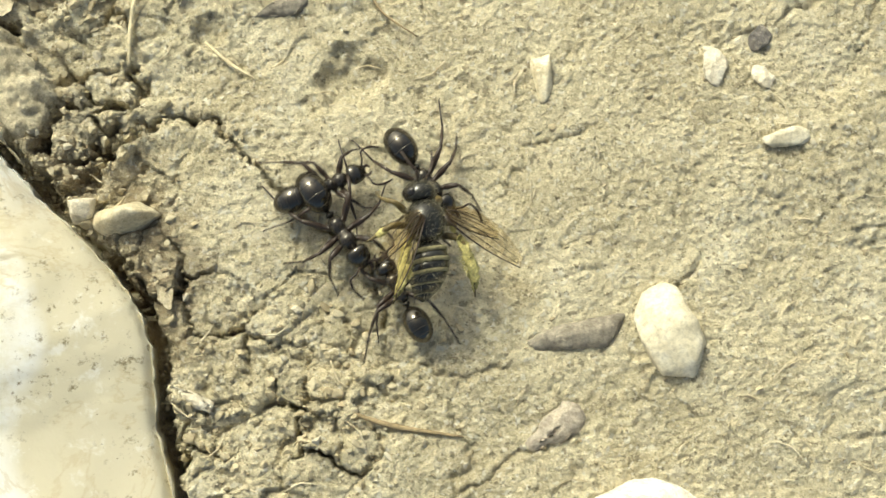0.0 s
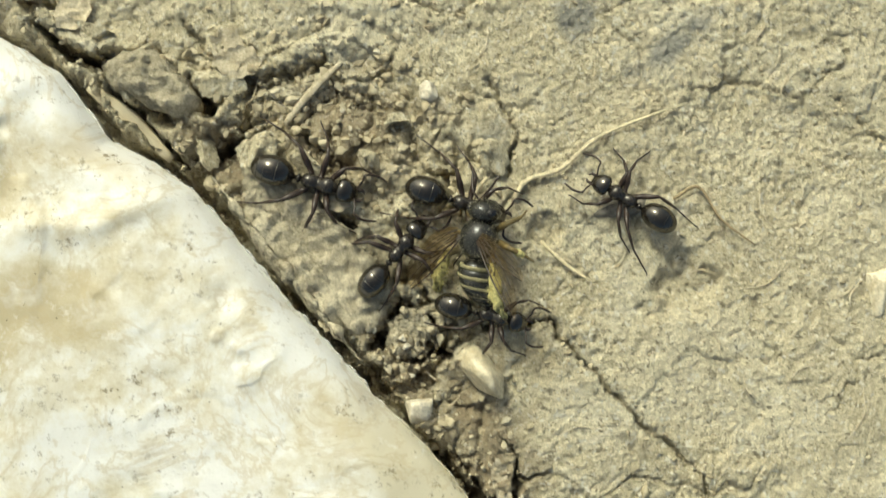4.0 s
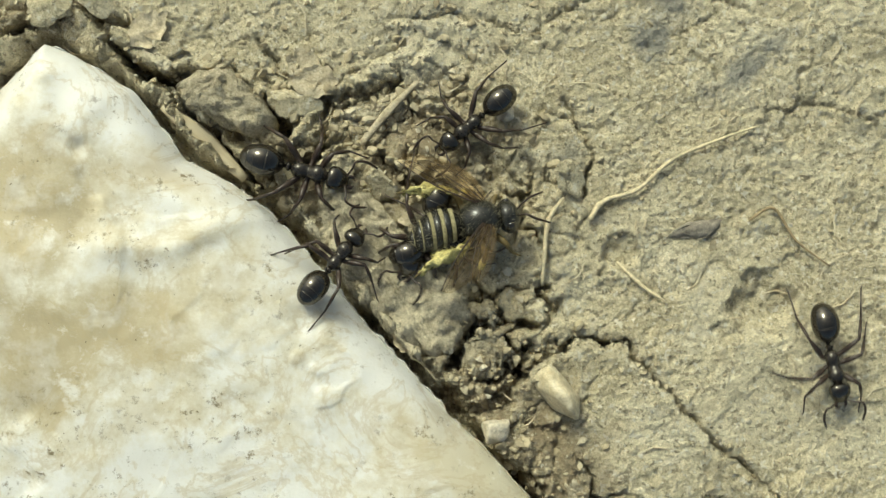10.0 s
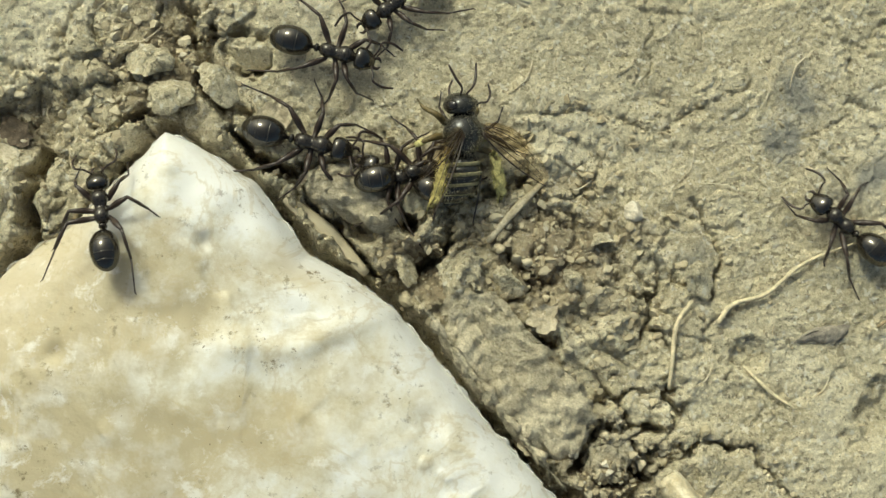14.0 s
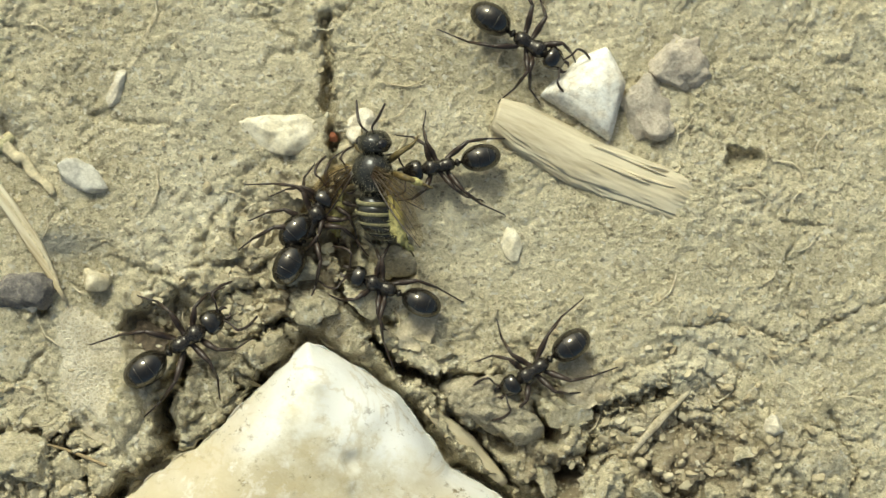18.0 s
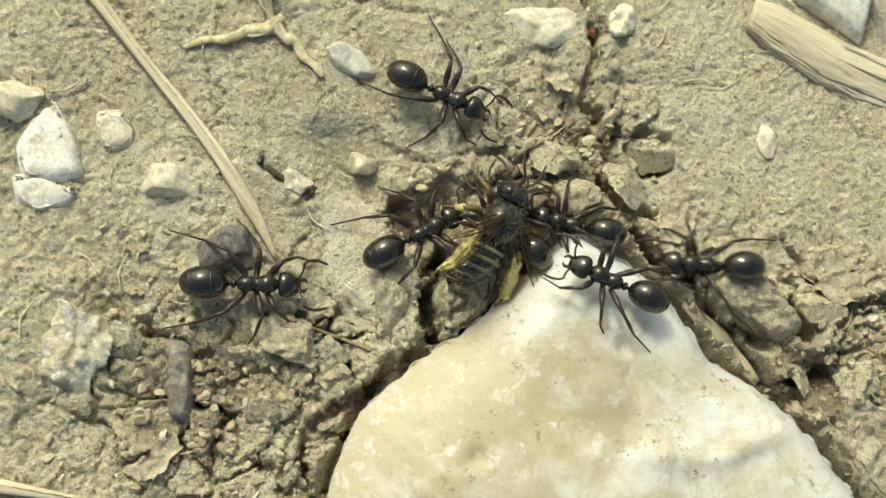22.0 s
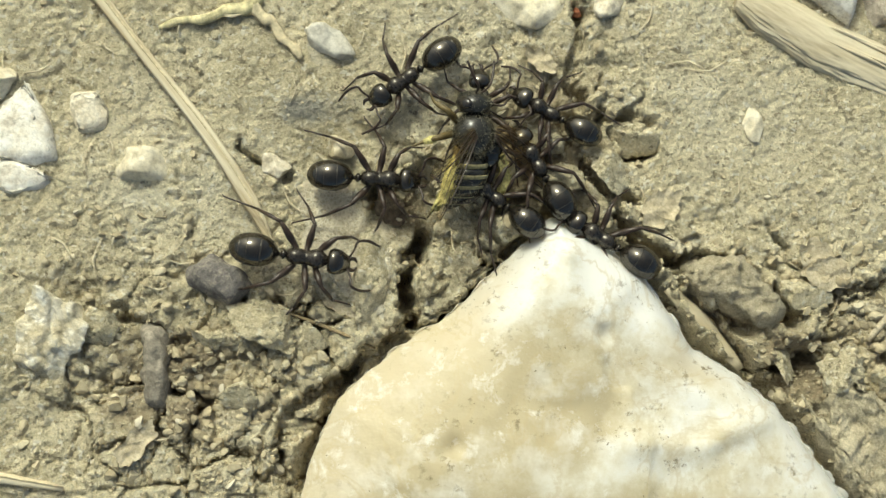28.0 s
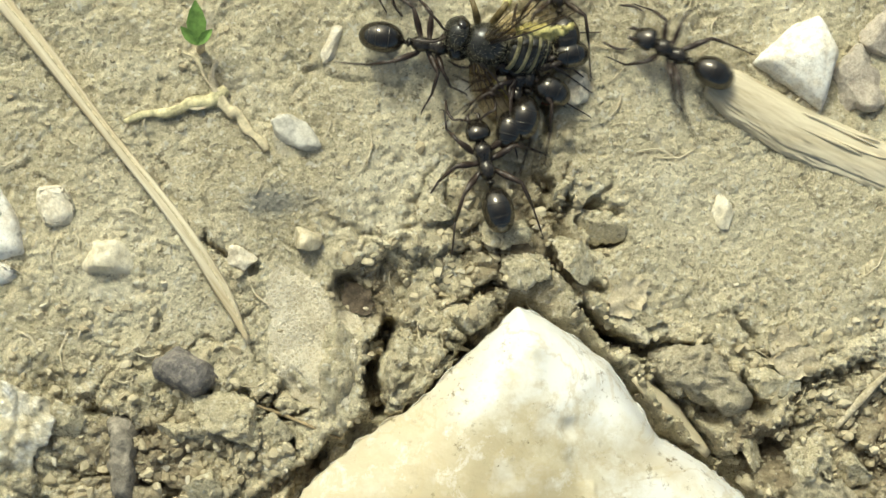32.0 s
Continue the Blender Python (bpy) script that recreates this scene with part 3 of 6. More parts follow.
def ground_height(x, y):
    wx = x + 0.5 * fbm(x / 1.5, y / 1.5, 4, 11, 0.62)
    wy = y + 0.5 * fbm(x / 1.5, y / 1.5, 4, 12, 0.62)
    rubble = 0 * x
    for cx, cy, r in RUBBLE:
        rubble = np.maximum(rubble, np.exp(-(((x - cx) ** 2 + (y - cy) ** 2) / r**2) ** 2))
    rough = np.clip(0.35 + 0.9 * fbm(x / 12, y / 12, 3, 21) + 0.7 * rubble, 0.12, 1.2)
    calm = 0 * x
    for cx, cy, rx, ry, turn in FLATS:
        c, s = math.cos(radians(turn)), math.sin(radians(turn))
        u, v = ((wx - cx) * c + (wy - cy) * s) / rx, ((wy - cy) * c - (wx - cx) * s) / ry
        calm = np.maximum(calm, np.exp(-((u * u + v * v) ** 2)))
    stir = 1 - 0.6 * calm
    h = lay(x, y) + 0.22 * stir * fbm(x / 3.2, y / 3.2, 5, 31, 0.6)
    flake = 2.4 * fbm(wx / 7.5, wy / 7.5, 3, 33, 0.5)
    step = flake - np.floor(flake)
    h = h + 0.2 * (np.floor(flake) + np.clip((step - 0.9) / 0.1, 0, 1)) * np.clip(0.35 + 1.6 * perlin(x / 14, y / 14, 34), 0, 1)
    a, b = lumps(wx / 1.5, wy / 1.5, 41)
    h = h + stir * rough * (0.1 + 0.24 * rubble) * (0.55 - a)
    a, b = lumps(wx / 0.62, wy / 0.62, 42)
    h = h + stir * (0.25 + rough) * 0.15 * (0.5 - a)
    a, b = lumps(x / 0.31, y / 0.31, 43)
    h = h + (0.35 + 0.65 * stir) * (0.13 * (0.5 - a) + 0.08 * perlin(x / 0.24, y / 0.24, 46) + 0.08 * perlin(x / 0.45, y / 0.45, 47))
    a, b = lumps(wx / 1.05, wy / 1.05, 241)
    h = h - 0.2 * np.clip(3 * perlin(x / 4, y / 4, 242) + 0.5, 0, 1) * np.exp(-((a / 0.2) ** 2))
    a, b = lumps(wx / 3.4 + 0.3 * perlin(x / 3, y / 3, 44), wy / 3.4, 45)
    h = h - 0.5 * rubble * np.exp(-(((b - a) / 0.07) ** 2))
    a, b = lumps(wx / 6.3 + 0.25 * fbm(x / 2.5, y / 2.5, 3, 48), wy / 6.3, 49)
    h = h - 0.32 * np.clip(2.2 * perlin(x / 8, y / 8, 50) + 0.25, 0, 1) * np.exp(-(((b - a) / 0.03) ** 2))
    gap = to_line(wx, wy, RIM_LOOP)
    near = np.clip(np.exp(-((gap / 7.0) ** 2)) + 0.8 * rubble, 0, 1) * (1 - 0.9 * calm)
    near = near * (1 - 0.65 * np.exp(-((((x + 38) / 6.5) ** 2 + ((y - 18) / 4.5) ** 2) ** 2)))
    p, e = plates(wx / 3.1 + 0.2 * perlin(x / 1.7, y / 1.7, 101), wy / 3.1, 102)
    h = h + near * (0.6 * p - (0.2 + 1.5 * np.clip(2 * perlin(x / 5, y / 5, 103) + 0.2, 0, 1)) * np.exp(-((e / 0.065) ** 4)))
    p, e = plates(wx / 1.25 + 0.2 * perlin(x, y, 111), wy / 1.25, 112)
    h = h + (0.06 + 0.34 * near * np.clip(0.5 + 1.5 * perlin(x / 4, y / 4, 113), 0, 1)) * p
    for pts, w, deep in CRACKS:
        d = near_line(wx, wy, pts)
        if d is None:
            continue
        ww = w * (0.75 + 0.8 * np.clip(perlin(x / 1.9, y / 1.9, 81) + 0.3, 0, 1))
        h = h - deep * np.clip(0.75 + 1.1 * perlin(x / 1.3, y / 1.3, 82), 0.3, 1.2) * np.exp(-((d / ww) ** 4)) + 0.16 * np.exp(-(((d - 0.7) / 0.5) ** 2))
    for cx, cy, r, deep in PITS:
        q = np.hypot(wx - cx + 0.7 * perlin(x, y, 141), wy - cy + 0.7 * perlin(x, y, 142)) / r
        h = h - deep * np.exp(-(q**4)) + 0.2 * np.exp(-(((q - 1.25) / 0.3) ** 2))
    q = np.hypot(wx + 29.8, wy - 16.7)
    h = h + 0.28 * np.exp(-((q / 6.2) ** 6)) * np.sin(q * 2.6 + 0.9 * perlin(x / 2, y / 2, 91) * 3)
    side = 1 / (1 + np.exp(-(x + 44) / 1.2))
    h = h - (1.7 + 2.1 * side) * np.exp(-((gap / (0.34 + 0.14 * side + 0.4 * np.clip(perlin(x / 2.3, y / 2.3, 121) + 0.2, 0, 1))) ** 2)) + 0.3 * np.exp(-(((gap - 1.8) / 1.0) ** 2))
    return h


def height_at(x, y):
    """The smooth height of what one walks on: the ground, or the white stone."""
    px, py = np.array([float(x)]), np.array([float(y)])
    theta = math.atan2(y - STONE_MID[1], x - STONE_MID[0])
    inside = float(rim_radius(theta)) - math.hypot(x - STONE_MID[0], y - STONE_MID[1])
    low = float(lay(px, py)[0])
    if inside > 0:
        near = float(to_line(px, py, RIM_LOOP)[0])
        return max(low, float(stone_top(px, py, np.array([near]))[0]))
    return low


# ---- mesh helpers ----
def mesh(name, verts, faces, smooth=True, mat=None):
    """A mesh from places in millimetres."""
    me = bpy.data.meshes.new(name)
    v = np.asarray(verts, dtype=np.float64) * MM
    me.vertices.add(len(v))
    me.vertices.foreach_set("co", v.ravel())
    if isinstance(faces, np.ndarray):
        n, k = faces.shape
        me.loops.add(n * k)
        me.loops.foreach_set("vertex_index", faces.ravel().astype(np.int32))
        me.polygons.add(n)
        me.polygons.foreach_set("loop_start", np.arange(n, dtype=np.int32) * k)
    else:
        flat = [i for f in faces for i in f]
        starts = np.cumsum([0] + [len(f) for f in faces[:-1]])
        me.loops.add(len(flat))
        me.loops.foreach_set("vertex_index", np.array(flat, dtype=np.int32))
        me.polygons.add(len(faces))
        me.polygons.foreach_set("loop_start", np.array(starts, dtype=np.int32))
    me.update(calc_edges=True)
    me.validate()
    me.polygons.foreach_set("use_smooth", np.full(len(me.polygons), smooth))
    if mat:
        me.materials.append(mat)
    return me


def part(name, me, parent, label="", at=None):
    ob = new(name, me)
    ob.parent = parent
    if at is not None:
        ob.location = Vector(at) * MM
    if label:
        tagged(ob, label)
    return ob


def grid_faces(rows, cols, closed):
    """Quads of a sheet of rows x cols points; closed: columns wrap."""
    r = np.arange(rows - 1)[:, None]
    c = np.arange(cols if closed else cols - 1)[None, :]
    d = (c + 1) % cols
    return np.stack([r * cols + c, r * cols + d, (r + 1) * cols + d, (r + 1) * cols + c], -1).reshape(-1, 4)


def loft(rings, n=16):
    """A body along x through rings of (x, z, half width, half height, y)."""
    verts, t = [], np.linspace(0, 2 * math.pi, n, endpoint=False)
    for r in rings:
        x, z, w, h = r[:4]
        y = r[4] if len(r) > 4 else 0
        verts += [(x, y + w * math.cos(a), z + h * math.sin(a)) for a in t]
    faces = [tuple(f) for f in grid_faces(len(rings), n, True)]
    faces += [tuple(range(n))[::-1], tuple(range((len(rings) - 1) * n, len(rings) * n))]
    return verts, faces


def ball(c, r, n=14, m=10, taper=0.0):
    """An ellipsoid, narrower towards +x by taper."""
    rings = []
    for k in range(m + 1):
        a = math.pi * (0.02 + 0.96 * k / m)
        x = -math.cos(a)
        w = math.sin(a) * (1 - taper * x)
        rings.append((c[0] + r[0] * x, c[2], r[1] * w, r[2] * w, c[1]))
    return loft(rings, n)


def smooth_line(pts, steps=6):
    """Points eased through the given ones."""
    p = [Vector(q) for q in pts]
    p = [p[0] * 2 - p[1]] + p + [p[-1] * 2 - p[-2]]
    out = []
    for k in range(1, len(p) - 2):
        for s in range(steps):
            t = s / steps
            a, b, c, d = p[k - 1], p[k], p[k + 1], p[k + 2]
            out.append(0.5 * ((2 * b) + (c - a) * t + (2 * a - 5 * b + 4 * c - d) * t * t + (3 * b - a - 3 * c + d) * t**3))
    return out + [p[-2]]


def tube(line, radii, n=8, flat=1.0):
    """A limb along a line of places; radii: at the points, spread evenly; flat: height against width."""
    verts, m = [], len(line)
    rr = np.interp(np.linspace(0, 1, m), np.linspace(0, 1, len(radii)), radii)
    for k, p in enumerate(line):
        r = float(rr[k])
        d = (Vector(line[min(k + 1, m - 1)]) - Vector(line[max(k - 1, 0)])).normalized()
        side = d.cross(Vector((0, 0, 1)))
        side = side.normalized() if side.length > 1e-4 else Vector((0, 1, 0))
        up = side.cross(d)
        for j in range(n):
            a = 2 * math.pi * j / n
            verts.append(tuple(Vector(p) + r * (math.cos(a) * side + flat * math.sin(a) * up)))
    faces = [tuple(f) for f in grid_faces(m, n, True)]
    faces += [tuple(range(n))[::-1], tuple(range((m - 1) * n, m * n))]
    return verts, faces


def join(*pieces):
    verts, faces = [], []
    for v, f in pieces:
        faces += [tuple(i + len(verts) for i in q) for q in f]
        verts += list(v)
    return verts, faces


def ico(sub):
    bm = bmesh.new()
    bmesh.ops.create_icosphere(bm, subdivisions=sub, radius=1.0)
    bm.verts.ensure_lookup_table()
    v = np.array([tuple(p.co) for p in bm.verts])
    f = np.array([[p.index for p in q.verts] for q in bm.faces])
    bm.free()
    return v, f


ICO = {k: ico(k) for k in (1, 2, 4, 5)}


def rock(size, seed, cuts=9, depth=0.25, rough=0.05, sub=4):
    """A broken stone of the given half sizes: a ball cut by planes and roughened."""
    rnd = np.random.RandomState(seed)
    v, f = ICO[sub]
    v = v.copy()
    for _ in range(cuts):
        d = rnd.normal(size=3)
        d /= np.linalg.norm(d)
        reach = 1 - depth * (0.3 + rnd.rand())
        over = np.maximum(v @ d - reach, 0)
        v -= over[:, None] * d * 0.92
    out = v.copy()
    v = v * np.array(size)
    return v + out * (roughness(v, seed) * rough * 5.5)[:, None], f


def roughness(v, seed):
    """Uneven relief over a body, at true scale."""
    x, y = v[:, 0] + 0.63 * v[:, 2] + 3.7 * seed, v[:, 1] - 0.71 * v[:, 2] + 1.9 * seed
    n = 0.5 * perlin(x / 1.6, y / 1.6, seed) + 0.32 * perlin(x / 0.7, y / 0.7, seed + 1) + 0.2 * perlin(x / 0.33, y / 0.33, seed + 2)
    a, b = lumps(x / 0.55, y / 0.55, seed + 3)
    return n + 0.25 * (0.5 - a)


def hull_rock(pts, seed, rough=0.03, cuts=7):
    """A broken stone with the flat faces and edges of a hull, slightly worn."""
    bm = bmesh.new()
    for p in pts:
        bm.verts.new(p)
    bmesh.ops.convex_hull(bm, input=bm.verts)
    bmesh.ops.bevel(bm, geom=bm.edges[:], offset=0.2, segments=3, affect="EDGES", profile=0.6)
    bmesh.ops.triangulate(bm, faces=bm.faces[:])
    for _ in range(4):
        long = [e for e in bm.edges if e.calc_length() > 0.32]
        if not long:
            break
        bmesh.ops.subdivide_edges(bm, edges=long, cuts=1)
        bmesh.ops.triangulate(bm, faces=bm.faces[:])
    bm.normal_update()
    bm.verts.index_update()
    v = np.array([tuple(q.co) for q in bm.verts])
    nn = np.array([tuple(q.normal) for q in bm.verts])
    f = np.array([[q.index for q in p.verts] for p in bm.faces])
    bm.free()
    return v + nn * (roughness(v, seed) * rough * 5.5)[:, None], f


def hull_thing(name, x, y, foot, tops, base, mat, seed, label, category, turn=0, rough=0.03, group=""):
    """A flat-faced stone on the ground: its outline at the foot and the points of its top."""
    pts = [(a, b, -base) for a, b in foot] + [(a * 0.97, b * 0.97, 0.25 * max(t[2] for t in tops)) for a, b in foot] + tops
    v, f = hull_rock(pts, seed, rough)
    ob = new(name, mesh(name, v, f, True, mat))
    ob.matrix_basis = pose(x * MM, y * MM, ground_z(x, y) * MM, 0, 0, turn)
    return tagged(ob, label, category, group)


def turned(v, rx=0, ry=0, rz=0):
    m = np.array(Euler([radians(a) for a in (rx, ry, rz)]).to_matrix())
    return np.asarray(v) @ m.T


def ground_z(x, y, r=0.6):
    xs = np.array([x, x + r, x - r, x, x], dtype=float)
    ys = np.array([y, y, y, y + r, y - r], dtype=float)
    return float(ground_height(xs, ys).mean())


def stone_thing(name, x, y, size, mat, seed, label, category, turn=0, tilt=(0, 0), sink=0.45, group="", cuts=13, depth=0.42, rough=0.07, sub=4):
    v, f = rock([k * 1.12 for k in size], seed, cuts, depth, rough, sub)
    v = turned(v, tilt[0], tilt[1], 0)
    ob = new(name, mesh(name, v, f, True, mat))
    ob.matrix_basis = pose(x * MM, y * MM, (ground_z(x, y) - v[:, 2].min() * (1 - sink)) * MM, 0, 0, turn)
    return tagged(ob, label, category, group)


# ---- the ground: one sheet, fine where one looks, reaching the horizon ----
def ground():
    fx, fy = np.arange(-94.0, 22.0, 0.125), np.arange(-22.0, 44.0, 0.125)
    far = np.cumsum(0.2 * 1.17 ** np.arange(76))
    xs = np.r_[(fx[0] - far)[::-1], fx, fx[-1] + far]
    ys = np.r_[(fy[0] - far)[::-1], fy, fy[-1] + far]
    gx, gy = np.meshgrid(xs, ys)
    z = np.zeros_like(gx)
    covered = np.hypot(gx - STONE_MID[0], gy - STONE_MID[1]) < rim_radius(np.arctan2(gy - STONE_MID[1], gx - STONE_MID[0])) - 5
    near = (gx > -120) & (gx < 50) & (gy > -50) & (gy < 70) & ~covered
    for k in range(len(ys)):
        here = near[k]
        if here.any():
            z[k, here] = ground_height(gx[k, here], gy[k, here])
    z[~near] = lay(gx[~near], gy[~near])
    v = np.stack([gx, gy, z], -1).reshape(-1, 3)
    ob = new("ground", mesh("ground", v, grid_faces(len(ys), len(xs), False), True, CLAY))
    return tagged(ob, "dry cracked tan clay soil with crumbs", "ground", kind="structure")


# ---- the white stone ----
def white_stone():
    n, m = 900, 150
    t = np.linspace(-math.pi, math.pi, n, endpoint=False)
    r = rim_radius(t) + 0.25 * perlin(t * 26, 0 * t, 7) + 0.12 * perlin(t * 75, 0 * t, 8)
    s = 1 - (np.linspace(0, 1, m) ** 2.2) * 0.985
    gx = STONE_MID[0] + np.outer(s, r * np.cos(t))
    gy = STONE_MID[1] + np.outer(s, r * np.sin(t))
    inside = to_line(gx, gy, RIM_LOOP)
    inside[0] = 0
    z = stone_top(gx, gy, inside)
    low = [(1 - 0.006 * k, -0.9 * k) for k in (4, 3, 2, 1)]
    rows = [np.stack([STONE_MID[0] + q * r * np.cos(t), STONE_MID[1] + q * r * np.sin(t), 0 * t + d], -1) for q, d in low]
    v = np.concatenate(rows + [np.stack([gx, gy, z], -1).reshape(-1, 3)])
    f = [tuple(q) for q in grid_faces(m + 4, n, True)] + [tuple(range((m + 3) * n, (m + 4) * n))]
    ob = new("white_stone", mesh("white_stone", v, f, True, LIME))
    return tagged(ob, "large white limestone wedge with cream stains, set in the clay", "stone")


ground()
white_stone()

# ---- pebbles, flakes and clods ----
P = "pebbles on the clay"
stone_thing("pebble", 7.1, -5.8, (1.85, 2.45, 1.0), CREAM, 3, "smooth cream-white oval pebble half sunk in clay", "pebble", 15, cuts=9, depth=0.3, rough=0.07, sink=0.7, group=P)
SHOVED = hull_thing("pebble", -21.7, 3.6, [(-1.3, 1.4), (-0.4, 1.6), (1.3, -0.2), (1.2, -1.6), (-0.2, -1.0), (-1.4, 0.4)], [(-0.7, 1.0, 1.6), (0.7, -1.0, 2.0), (0.4, 0.1, 2.3), (-0.5, 0.1, 2.0)], 0.8, TAN, 5, "angular tan translucent pebble beside the white stone", "pebble", 0, group=P)
stone_thing("pebble", -25.3, 1.5, (1.0, 0.8, 0.8), QUARTZ, 8, "small pale grey pebble beside the white stone", "pebble", 20, group=P)
hull_thing("bark_flake", 2.0, -5.7, [(-2.9, -0.3), (-1.4, 0.5), (1.0, 0.7), (2.8, 0.9), (2.3, -0.1), (1.6, -0.9), (-0.6, -0.9), (-2.4, -0.8)], [(-1.8, -0.2, 0.45), (0.4, 0.1, 0.6), (2.0, 0.4, 0.5), (0.6, -0.5, 0.5)], 0.3, BARK, 9, "thin grey bark flake lying on clay", "bark", 4, rough=0.05)
hull_thing("dark_flake", 0.7, -10.7, [(0.5, 1.7), (1.5, 1.1), (1.6, -0.1), (0.5, -0.6), (-1.2, -1.4), (-1.8, -1.0), (-1.0, -0.0), (-0.2, 0.4)], [(-0.6, -0.5, 0.4), (0.6, 0.6, 0.5), (0.5, -0.1, 0.45)], 0.3, PURPLE, 51, "thin purplish-grey flake on clay", "flake", 0, rough=0.1)
hull_thing("stone_chip", -18.7, -9.0, [(-1.2, 0.7), (0.1, 0.3), (1.1, -0.2), (0.9, -0.8), (-0.2, -0.5), (-0.9, 0.1)], [(-0.4, 0.3, 0.4), (0.6, -0.4, 0.4)], 0.2, QUARTZ, 52, "pale pinkish chip beside the white stone", "stone", 0, group=P)
stone_thing("stone_chip", 9.8, 8.9, (0.75, 1.0, 0.4), QUARTZ, 11, "flat white stone chip on clay", "stone", 10, group=P, sink=0.8)
stone_thing("stone_chip", 12.6, 8.2, (0.5, 0.8, 0.4), QUARTZ, 12, "small white stone chip on clay", "stone", 30, group=P, sink=0.8)
stone_thing("charcoal_bit", 12.5, 10.6, (0.55, 0.85, 0.4), CHAR, 13, "small blue-black charcoal bit on clay", "charcoal", -20)
stone_thing("stone_chip", 13.8, 4.8, (1.5, 0.6, 0.4), CREAM, 14, "thin pale stone chip on clay", "stone", 10, group=P, sink=0.85)
stone_thing("white_rock", 4.7, -16.2, (3.6, 2.6, 2.2), DUSTY, 15, "white rounded rock in the clay", "stone", 0)
hull_thing("white_rock", -36.4, 36.8, [(-2.7, 0.0), (-0.4, 2.2), (1.1, 2.8), (2.2, 0.8), (1.3, -2.6), (-1.3, -0.9)], [(0.8, 2.2, 1.2), (1.7, 0.7, 1.4), (1.0, -2.0, 1.2), (-2.0, 0.1, 1.2), (0.3, 0.4, 1.8)], 1.0, DUSTY, 16, "white angular limestone chip beside a wood splinter", "stone", 3)
stone_thing("brown_stone", -30.9, 38.7, (2.1, 1.7, 0.6), PURPLE, 17, "dull purplish-grey stone bedded in clay", "stone", 35, sink=0.95, rough=0.2)
stone_thing("brown_stone", -33.0, 36.0, (1.5, 1.7, 0.8), PURPLE, 42, "grey-brown stone beside the white chip", "stone", 20, sink=0.9, rough=0.2)
stone_thing("stone_chip", -52.7, 33.9, (2.4, 1.2, 0.5), CREAM, 18, "flat cream stone chip bedded in clay", "stone", 8, group=P, sink=0.9, rough=0.1)
stone_thing("pebble", -48.6, 34.2, (1.0, 1.0, 0.6), QUARTZ, 19, "round white pebble bedded in clay", "pebble", 0, group=P, sink=0.92, depth=0.4, rough=0.14)
stone_thing("grit", -50.1, 33.7, (0.33, 0.33, 0.3), RUST, 20, "rust-red grit in a crack", "grit", 0)
stone_thing("pebble", -63.4, 30.6, (1.7, 0.9, 0.7), GREYSTONE, 21, "grey elongated pebble beside dried stems", "pebble", -22, group=P, sink=0.88, rough=0.1)
stone_thing("stone_chip", -40.0, 28.3, (0.6, 0.95, 0.3), CREAM, 22, "pale flat chip on clay", "stone", 20, group=P, sink=0.9)
stone_thing("pebble", -80.1, 26.9, (1.3, 1.3, 0.9), CREAM, 23, "yellowish angular pebble on clay", "pebble", 10, group=P, sink=0.9, rough=0.1)
hull_thing("pebble", -78.1, 24.7, [(0.0, 2.5), (-1.3, 1.3), (-1.7, -0.4), (-1.3, -1.7), (0.9, -1.8), (1.8, -1.4), (1.3, 0.5)], [(-0.1, 2.0, 0.4), (-1.3, -0.3, 0.45), (-0.9, -1.4, 0.45), (1.3, -1.1, 0.5), (0.9, 0.4, 0.55)], 0.7, DUSTY, 24, "large angular white quartz pebble among others", "pebble", 0, group=P)
hull_thing("pebble", -78.1, 22.3, [(-1.9, 0.9), (-0.2, 0.9), (1.7, 0.2), (1.5, -0.4), (-0.3, -1.0), (-1.5, -0.6)], [(-1.4, 0.6, 0.45), (1.2, 0.1, 0.4), (-0.4, -0.7, 0.4), (-0.2, 0.7, 0.5)], 0.6, DUSTY, 25, "white angular pebble on clay", "pebble", 0, group=P)
hull_thing("pebble", -75.0, 25.9, [(-1.0, 0.9), (0.4, 1.1), (1.1, 0.0), (0.9, -0.9), (-0.4, -1.2), (-1.0, -0.2)], [(-0.7, 0.6, 0.45), (0.8, 0.0, 0.5), (-0.2, -0.9, 0.4), (0.3, 0.8, 0.45)], 0.5, QUARTZ, 26, "pale pebble with flat faces on clay", "pebble", 0, group=P)
stone_thing("pebble", -72.0, 23.4, (1.4, 1.1, 0.6), CREAM, 27, "flat cream pebble bedded in clay", "pebble", -10, group=P, sink=0.9, rough=0.12)
stone_thing("white_rock", -76.1, 14.3, (2.1, 2.9, 0.9), CRUST, 28, "crumbling whitish stone crusted with clay", "stone", 10, rough=0.3, sink=0.85, sub=5)
COAL = hull_thing("charcoal", -67.7, 17.8, [(-1.8, 0.4), (-0.9, 1.3), (0.9, 1.0), (1.7, 0.1), (0.7, -1.2), (-0.9, -0.8), (-1.8, -0.3)], [(-1.3, 0.4, 1.1), (-0.5, 0.9, 1.2), (0.8, 0.7, 1.3), (1.1, -0.1, 1.1), (0.5, -0.8, 1.2), (-0.8, -0.5, 1.0)], 0.3, CHAR, 29, "blue-black charcoal lump dusted with clay", "charcoal", -6, rough=0.09)
